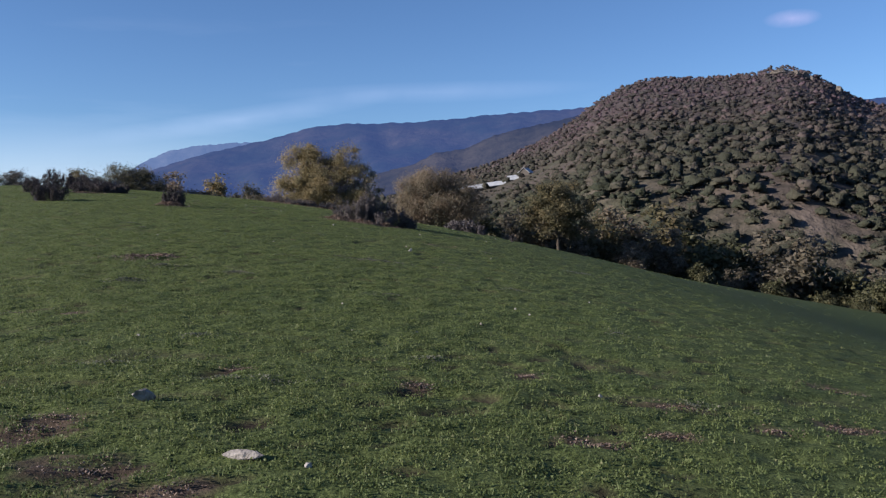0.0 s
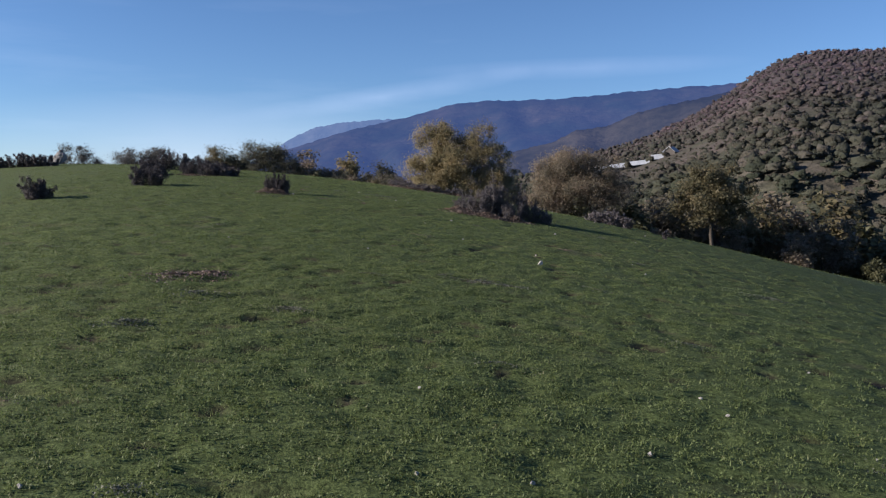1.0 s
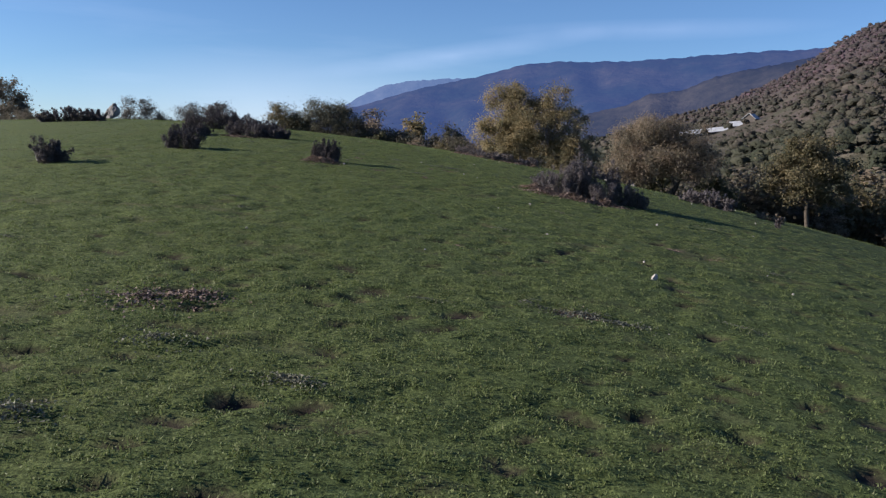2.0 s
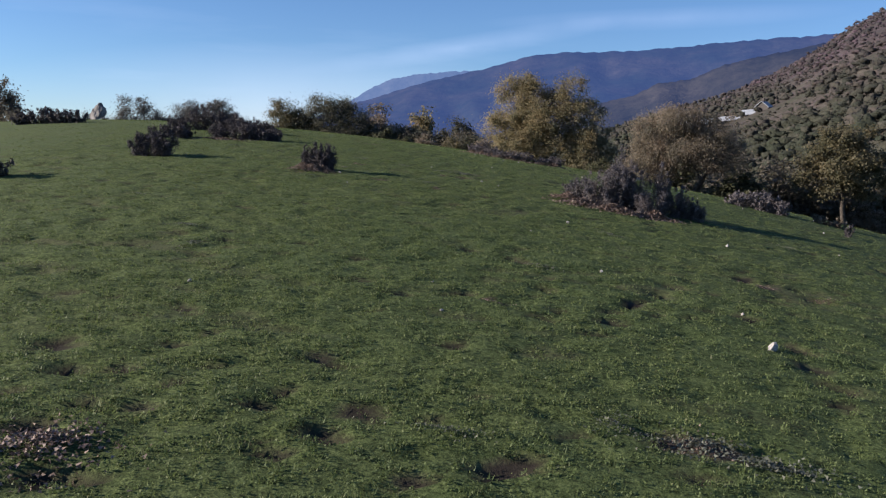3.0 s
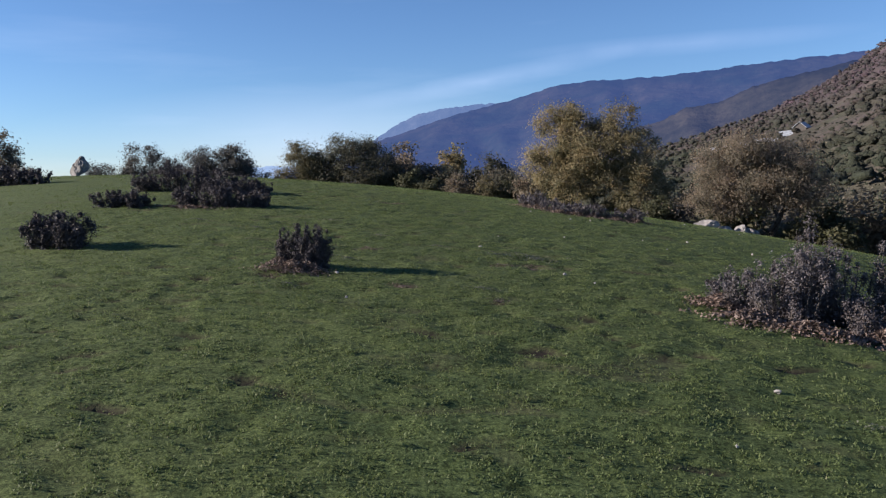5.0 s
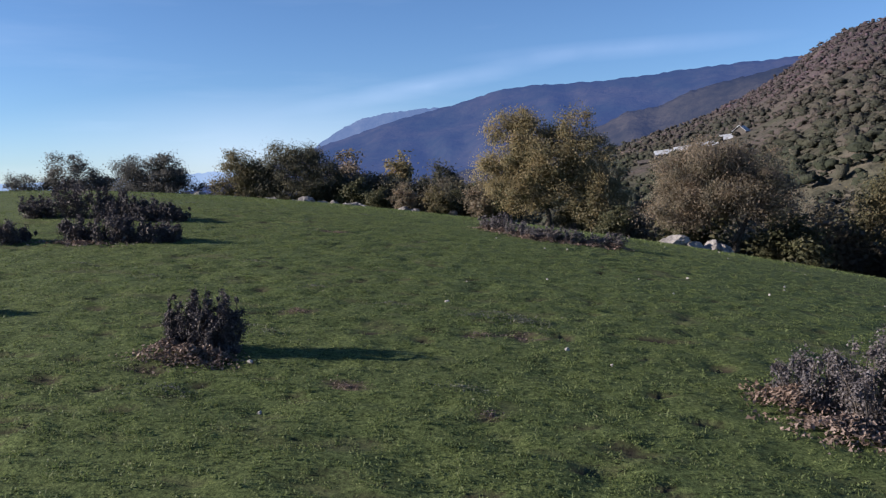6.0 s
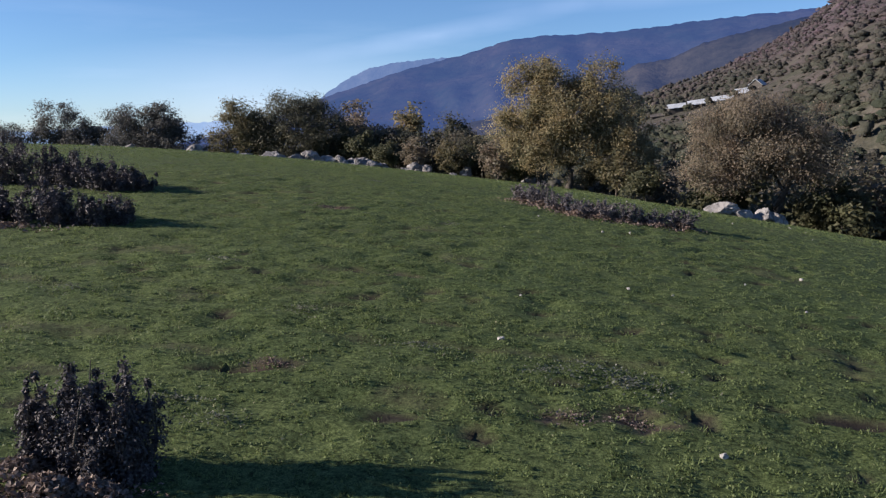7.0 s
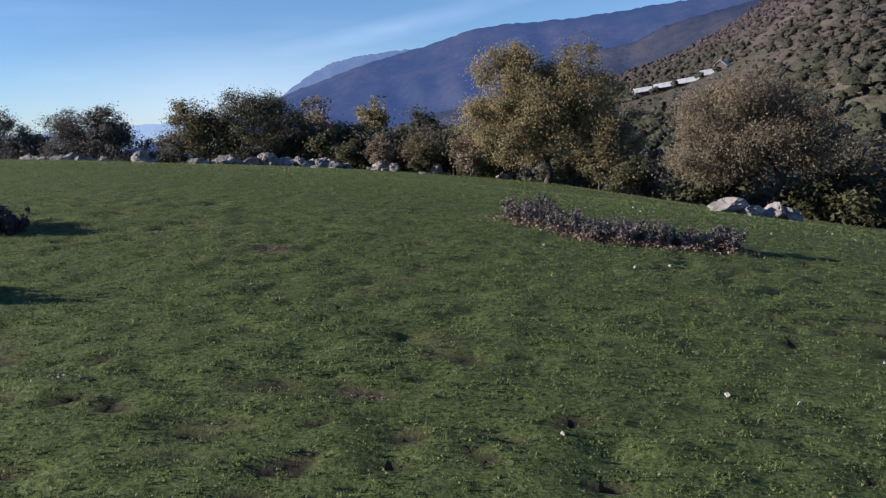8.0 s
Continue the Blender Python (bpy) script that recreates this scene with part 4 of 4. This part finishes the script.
shrub("shrub", -15.0, 34.8, [(-0.65, 0, 0.45, 0.45), (-0.1, 0.0, 0.5, 0.66), (0.45, 0.05, 0.5, 0.5), (1.0, 0.1, 0.45, 0.38)], 34000, 0.024, SHRUB_LEAF, 206, "low dark spreading shrub with purplish twigs on the grass", 18)
shrub("shrub", -17.8, 38.4, [(-1.5, 0, 0.6, 0.55), (-0.6, 0.1, 0.7, 0.92), (0.1, 0, 0.6, 0.72), (0.8, 0.0, 0.6, 0.6), (1.5, -0.1, 0.6, 0.5), (2.1, -0.1, 0.45, 0.38)], 54000, 0.026, SHRUB_LEAF, 207, "long dark thicket of shrubs on the grass", 20)
shrub("shrub", -29.0, 43.2, [(-1.6, 0, 0.6, 0.6), (-0.6, 0.1, 0.7, 0.85), (0.4, 0, 0.7, 0.7), (1.2, 0.0, 0.5, 0.55)], 10000, 0.055, SHRUB_LEAF, 208, "long dark thicket of shrubs near the hilltop", 14)
shrub("shrub", -2.5, 28.8, [(-1.05, 0.35, 0.42, 0.56), (-0.6, -0.1, 0.45, 0.74), (-0.30, -0.1, 0.36, 1.02), (-0.15, 0.35, 0.34, 1.22), (0.15, 0.2, 0.34, 0.90), (0.72, 0.3, 0.16, 1.08), (1.05, 0.4, 0.34, 0.66), (0.5, -0.1, 0.40, 0.60), (1.4, 0.45, 0.26, 0.42)], 84000, 0.0185, HEDGE_LEAF, 209,
      "broad thicket of dark grey-leaved shrubs with fallen leaves", 24)
shrub("shrub", 1.0, 38.6, [(-0.5, 0.2, 0.5, 0.5), (0.2, 0, 0.55, 0.62), (0.7, -0.2, 0.4, 0.45)], 10000, 0.040, HEDGE_LEAF, 210, "low grey shrub on the sloping grass")
shrub("shrub", 3.3, 38.9, [(-0.3, 0, 0.35, 0.28), (0.25, 0, 0.3, 0.3)], 1500, 0.05, BROWN_LEAF, 211, "small reddish brown shrub on the grass", 8)
shrub("shrub", 3.0, 34.4, [(0, 0, 0.14, 0.42)], 600, 0.035, SHRUB_LEAF, 212, "small upright dark seedling on the grass", 6)
hedge = [(-9.1 + 1.3 * t, 42.9 - 1.5 * t, 0.36, 0.42 + 0.1 * math.sin(5 * t)) for t in (0, 0.35, 0.7, 1.0)] + [(-7.35 + 1.55 * t, 41.4 + 0.3 * t, 0.34, 0.36 + 0.08 * math.sin(7 * t)) for t in (0, 0.3, 0.65, 1.0)]
shrub("hedge", -7.6, 41.6, [(a + 7.6, b - 41.6, r, h) for a, b, r, h in hedge], 22000, 0.026, HEDGE_LEAF, 213, "low hedge of grey-purple stems with fallen leaves beneath", 22)

litter("fallen_leaves", [(-9.68, 28.02, 0.36, 0.34), (-9.45, 27.92, 0.40, 0.28), (-9.2, 27.98, 0.3, 0.2)], 4200, 0.024, 220, "dry pale brown leaves round a shrub", None, 0.15)
litter("fallen_leaves", [(-3.75, 29.0, 0.40, 0.45), (-3.4, 28.3, 0.5, 0.40), (-2.7, 28.1, 0.6, 0.25), (-1.9, 28.4, 0.45, 0.25)], 9000, 0.034, 221, "pinkish brown fallen leaves along a thicket", None, 0.16)
litter("fallen_leaves", [(a, b - 0.15, 0.45, 0.38) for a, b, r, h in hedge], 7500, 0.034, 222, "pinkish brown fallen leaves under a low hedge", None, 0.12)
litter("fallen_leaves", [(-5.45, 14.0, 0.75, 0.45), (-5.1, 14.3, 0.5, 0.4)], 1500, 0.024, 223, "brown leaves and dry stalks on the grass")
litter("fallen_leaves", [(-15.3, 34.3, 0.9, 0.3), (0.9, 40.7, 0.6, 0.4)], 1200, 0.05, 224, "dry leaves at the foot of shrubs")
litter("grey_herbs", [(-1.4, 16.0, 0.5, 0.3), (-0.9, 15.9, 0.5, 0.25), (-4.5, 11.2, 0.4, 0.3), (-3.2, 12.5, 0.3, 0.2), (3.7, 19.9, 0.7, 0.3), (-4.6, 12.9, 0.5, 0.3), (-6.6, 31.0, 0.5, 0.4)], 2600, 0.021, 225, "patches of grey-green herbs in the turf", HERB_LEAF)

herb_gen = np.random.default_rng(31)
herb_spots = [(0.3 - (yy + 1) * 0.262 + herb_gen.normal() * (2.2 + yy * 0.08), yy, herb_gen.uniform(0.2, 0.55), herb_gen.uniform(0.12, 0.3)) for yy in herb_gen.uniform(4, 44, 46)]
litter("grey_herbs", herb_spots, 9000, 0.014, 227, "patches of grey-green herbs in the turf", HERB_LEAF, 0.03)
litter("dry_leaves", [(px, py, s * 0.8, s * 0.5) for px, py, s in PITS], 6500, 0.013, 226, "dry reddish leaves and crumbs on bare soil", None, 0.015)

# ---- rocks ----
rock_line, r_gen = [], np.random.default_rng(88)
for x0, y0, x1, y1, n in ((-40.2, 72.4, -38.8, 73.0, 2), (-37.0, 74.4, -35.0, 75.4, 5), (-33.4, 76.4, -27.6, 79.0, 26), (-27.2, 79.2, -24.2, 80.4, 18), (-23.2, 80.6, -21.2, 81.2, 6), (-19.4, 81.5, -18.8, 81.7, 1), (-14.5, 80.4, -14.0, 80.6, 1)):
    for k in range(n):
        u = (k + r_gen.random()) / n
        w = r_gen.uniform(0.5, 1.7)
        rock_line.append((x0 + (x1 - x0) * u, y0 + (y1 - y0) * u + r_gen.normal() * 0.4, w, w * 0.8, w * r_gen.uniform(0.45, 0.85)))
rock_line += [(-46.6, 79.4, 2.4, 1.5, 2.1), (-45.0, 79.8, 2.9, 1.7, 2.4), (-43.2, 80.0, 2.4, 1.5, 2.0), (-41.9, 80.4, 1.4, 1.2, 1.5), (-18.0, 74.0, 0.6, 0.5, 0.25), (-23.6, 72.0, 0.5, 0.4, 0.22), (-24.6, 78.0, 0.6, 0.4, 0.25)]
WALLROCK = "weathered pale grey limestone rock at the field's edge"
for k, (x, y, w, d, h) in enumerate([(-3.9, 57.4, 1.6, 0.9, 0.6), (-3.1, 57.5, 1.1, 0.8, 0.5), (-2.25, 57.9, 1.1, 0.9, 0.7), (-1.7, 58.0, 0.95, 0.8, 0.75),
                                     *rock_line]):
    boulder("rock", x, y, w, d, h * (0.85 if y > 70 else 1), 400 + k, WALLROCK, (37 * k) % 180, None, "rocks along the field's edge", 0.22)
for k, (x, y, w, h) in enumerate(((252, 645, 16, 7), (262, 640, 13, 6), (271, 645, 12, 6), (243, 648, 10, 4), (314, 684, 12, 8), (322, 690, 8, 5), (281, 660, 8, 4))):
    boulder("rock_outcrop", x, y, w, w * 0.6, h, 440 + k, "bare grey limestone outcrop on the far summit", 20 * k, OUTCROP, "outcrops of the far summit", 0.25)
boulder("standing_stone", -33.0, 51.6, 1.05, 0.9, 1.05, 450, "upright grey stone on the hilltop", 75, None, "", 0.15)
boulder("stone", -0.93, 3.63, 0.40, 0.075, 0.075, 451, "elongated pale stone lying in the grass", -22, None, "", 0.2, 2)
boulder("stone", -1.94, 4.84, 0.20, 0.13, 0.15, 452, "pale stone lying in the grass", 40, None, "", 0.2, 2)
for k, (x, y, w) in enumerate([(-0.47, 3.51, 0.07), (-0.6, 18.9, 0.16), (-0.62, 25.78, 0.09), (-3.36, 25.28, 0.08), (-7.70, 31.62, 0.08), (-6.65, 34.41, 0.07), (-4.30, 37.1, 0.08), (-4.65, 34.6, 0.06), (-6.14, 34.5, 0.06),
                               (-7.20, 38.98, 0.08), (-8.19, 26.91, 0.06), (-3.78, 18.27, 0.05), (-0.78, 20.32, 0.06), (1.50, 10.47, 0.06), (1.33, 10.93, 0.05), (-6.42, 17.99, 0.06), (-7.77, 33.33, 0.05), (-8.8, 28.0, 0.09)]):
    boulder("stone", x, y, w, w * 0.75, w * 0.6, 460 + k, "small pale stone in the grass", (53 * k) % 180, PALE_STONE, "small stones in the turf", 0.2, 2)

p_gen = np.random.default_rng(91)
for k in range(46):
    x, y = (p_gen.uniform(-11, 3), p_gen.uniform(33, 50)) if k < 28 else (p_gen.uniform(-7, 4), p_gen.uniform(5, 30))
    w = p_gen.uniform(0.03, 0.065)
    boulder("stone", x, y, w, w * 0.8, w * 0.8, 500 + k, "small pale stone in the grass", (41 * k) % 180, PALE_STONE, "small stones in the turf", 0.1, 2)

# ---- grass ----
def grass(n, y0, y1, k, middle, spread, scale, seed, out):
    """Tufts of blades, strewn round a line across the pasture."""
    gen = np.random.default_rng(seed)
    y = gen.uniform(y0, y1, n)
    x = middle(y) + gen.normal(size=n) * spread(y)
    tall = rough(x / 0.17, y / 0.14, 51) * 0.5 + rough(x / 0.40, y / 0.3, 53) * 0.3 + rough(x / 1.7, y / 1.3, 52) * 0.2
    keep = (gen.random(n) > bare_soil(x, y) * 0.95) & (gen.random(n) < 0.55 + 0.5 * tall) & (y < field_edge(x) + 1)
    x, y, tall = x[keep], y[keep], tall[keep]
    size = np.interp(y, (5, 30), (1.15, 0.80)) * (0.026 + 0.030 * tall) * gen.uniform(0.7, 1.3, len(x)) * scale
    x, y, size = np.repeat(x, k), np.repeat(y, k), np.repeat(size, k)
    n = len(x)
    la = gen.random(n) * 2 * math.pi
    # a tuft is a small dome: upright in its middle, lower and leaning outwards at its rim
    rim = np.sqrt(gen.random(n))
    x, y = x + np.cos(la) * rim * size * 0.85, y + np.sin(la) * rim * size * 0.85
    reach, h = size * (0.1 + 0.5 * rim) * gen.uniform(0.6, 1.2, n), size * (1.0 - 0.6 * rim ** 2) * gen.uniform(0.6, 1.1, n)
    w = gen.uniform(0.0035, 0.0075, n) * scale
    z = ground_z(x, y) - 0.004
    foot = np.stack([x, y, z], 1)
    tip = foot + np.stack([np.cos(la) * reach, np.sin(la) * reach, h], 1)
    out.append(sward(foot, tip, la, w, gen))


def sward(foot, tip, la, w, gen, broad=0.75):
    """Narrow blades, and among them the small broad leaves of clover and herbs, one triangle each."""
    n = len(foot)
    ang = la + math.pi / 2 + gen.normal(size=n) * 0.5
    side = np.stack([np.cos(ang) * w, np.sin(ang) * w, np.zeros(n)], 1)
    blade = np.stack([foot - side, foot + side, tip], 1)
    at = foot + (tip - foot) * gen.uniform(0.35, 1.0, (n, 1))
    nrm = np.stack([np.cos(la) * 0.7, np.sin(la) * 0.7, np.full(n, 0.6)], 1) + gen.normal(size=(n, 3)) * 0.5
    nrm /= np.linalg.norm(nrm, axis=1)[:, None]
    a = np.cross(nrm, gen.normal(size=(n, 3)))
    a /= np.linalg.norm(a, axis=1)[:, None]
    b = np.cross(nrm, a)
    q = (w * gen.uniform(0.9, 1.6, n))[:, None]
    leaf = np.stack([at - a * q - b * q * 0.6, at + a * q - b * q * 0.6, at + b * q * 1.2], 1)
    return np.where((gen.random(n) < broad)[:, None, None], leaf, blade).reshape(-1, 3)


def tussocks(n, y0, y1, k, middle, spread, seed, out):
    """Long low tussocks along the treads that grazing animals have worn; they throw the short dark shadows on the turf."""
    gen = np.random.default_rng(seed)
    y = gen.uniform(y0, y1, n)
    x = middle(y) + gen.normal(size=n) * spread(y)
    keep = (rough(x / 1.9, y / 1.4, 57) + 0.5 * gen.random(n) > 0.62) & (scrapes(x, y) < 0.2)
    x, y = x[keep], y[keep]
    n = len(x)
    long, wide, tall = gen.uniform(0.06, 0.20, n), gen.uniform(0.035, 0.075, n), gen.uniform(0.035, 0.080, n)
    turn = gen.normal(size=n) * 0.5 + 0.15
    x, y, long, wide, tall, turn = (np.repeat(q, k) for q in (x, y, long, wide, tall, turn))
    n = len(x)
    la, rim = gen.random(n) * 2 * math.pi, np.sqrt(gen.random(n))
    u, v = np.cos(la) * rim, np.sin(la) * rim
    px = x + u * long * np.cos(turn) - v * wide * np.sin(turn)
    py = y + u * long * np.sin(turn) + v * wide * np.cos(turn)
    h = tall * (1.05 - 0.75 * rim ** 2) * gen.uniform(0.6, 1.1, n)
    reach = tall * gen.uniform(0.1, 0.7, n)
    z = ground_z(px, py) - 0.006
    foot = np.stack([px, py, z], 1)
    tip = foot + np.stack([np.cos(la) * reach, np.sin(la) * reach, h], 1)
    out.append(sward(foot, tip, la, gen.uniform(0.003, 0.0065, n), gen, 0.85))


blades = []
tussocks(9500, 1.5, 52, 50, lambda y: 0.3 - (y + 1) * 0.262, lambda y: 2.4 + y * 0.11, 12, blades)
grass(92000, 1.5, 50, 11, lambda y: 0.3 - (y + 1) * 0.262, lambda y: 2.6 + y * 0.11, 1.0, 9, blades)
grass(34000, 46, 88, 6, lambda y: -12 - (y - 46) * 0.35, lambda y: 14 + (y - 46) * 0.1, 1.9, 10, blades)
blades = np.concatenate(blades)
tagged(part("grass", blades, np.arange(len(blades)).reshape(-1, 3), GRASS_BLADE), "short grazed green turf", "grass", "", "stuff")
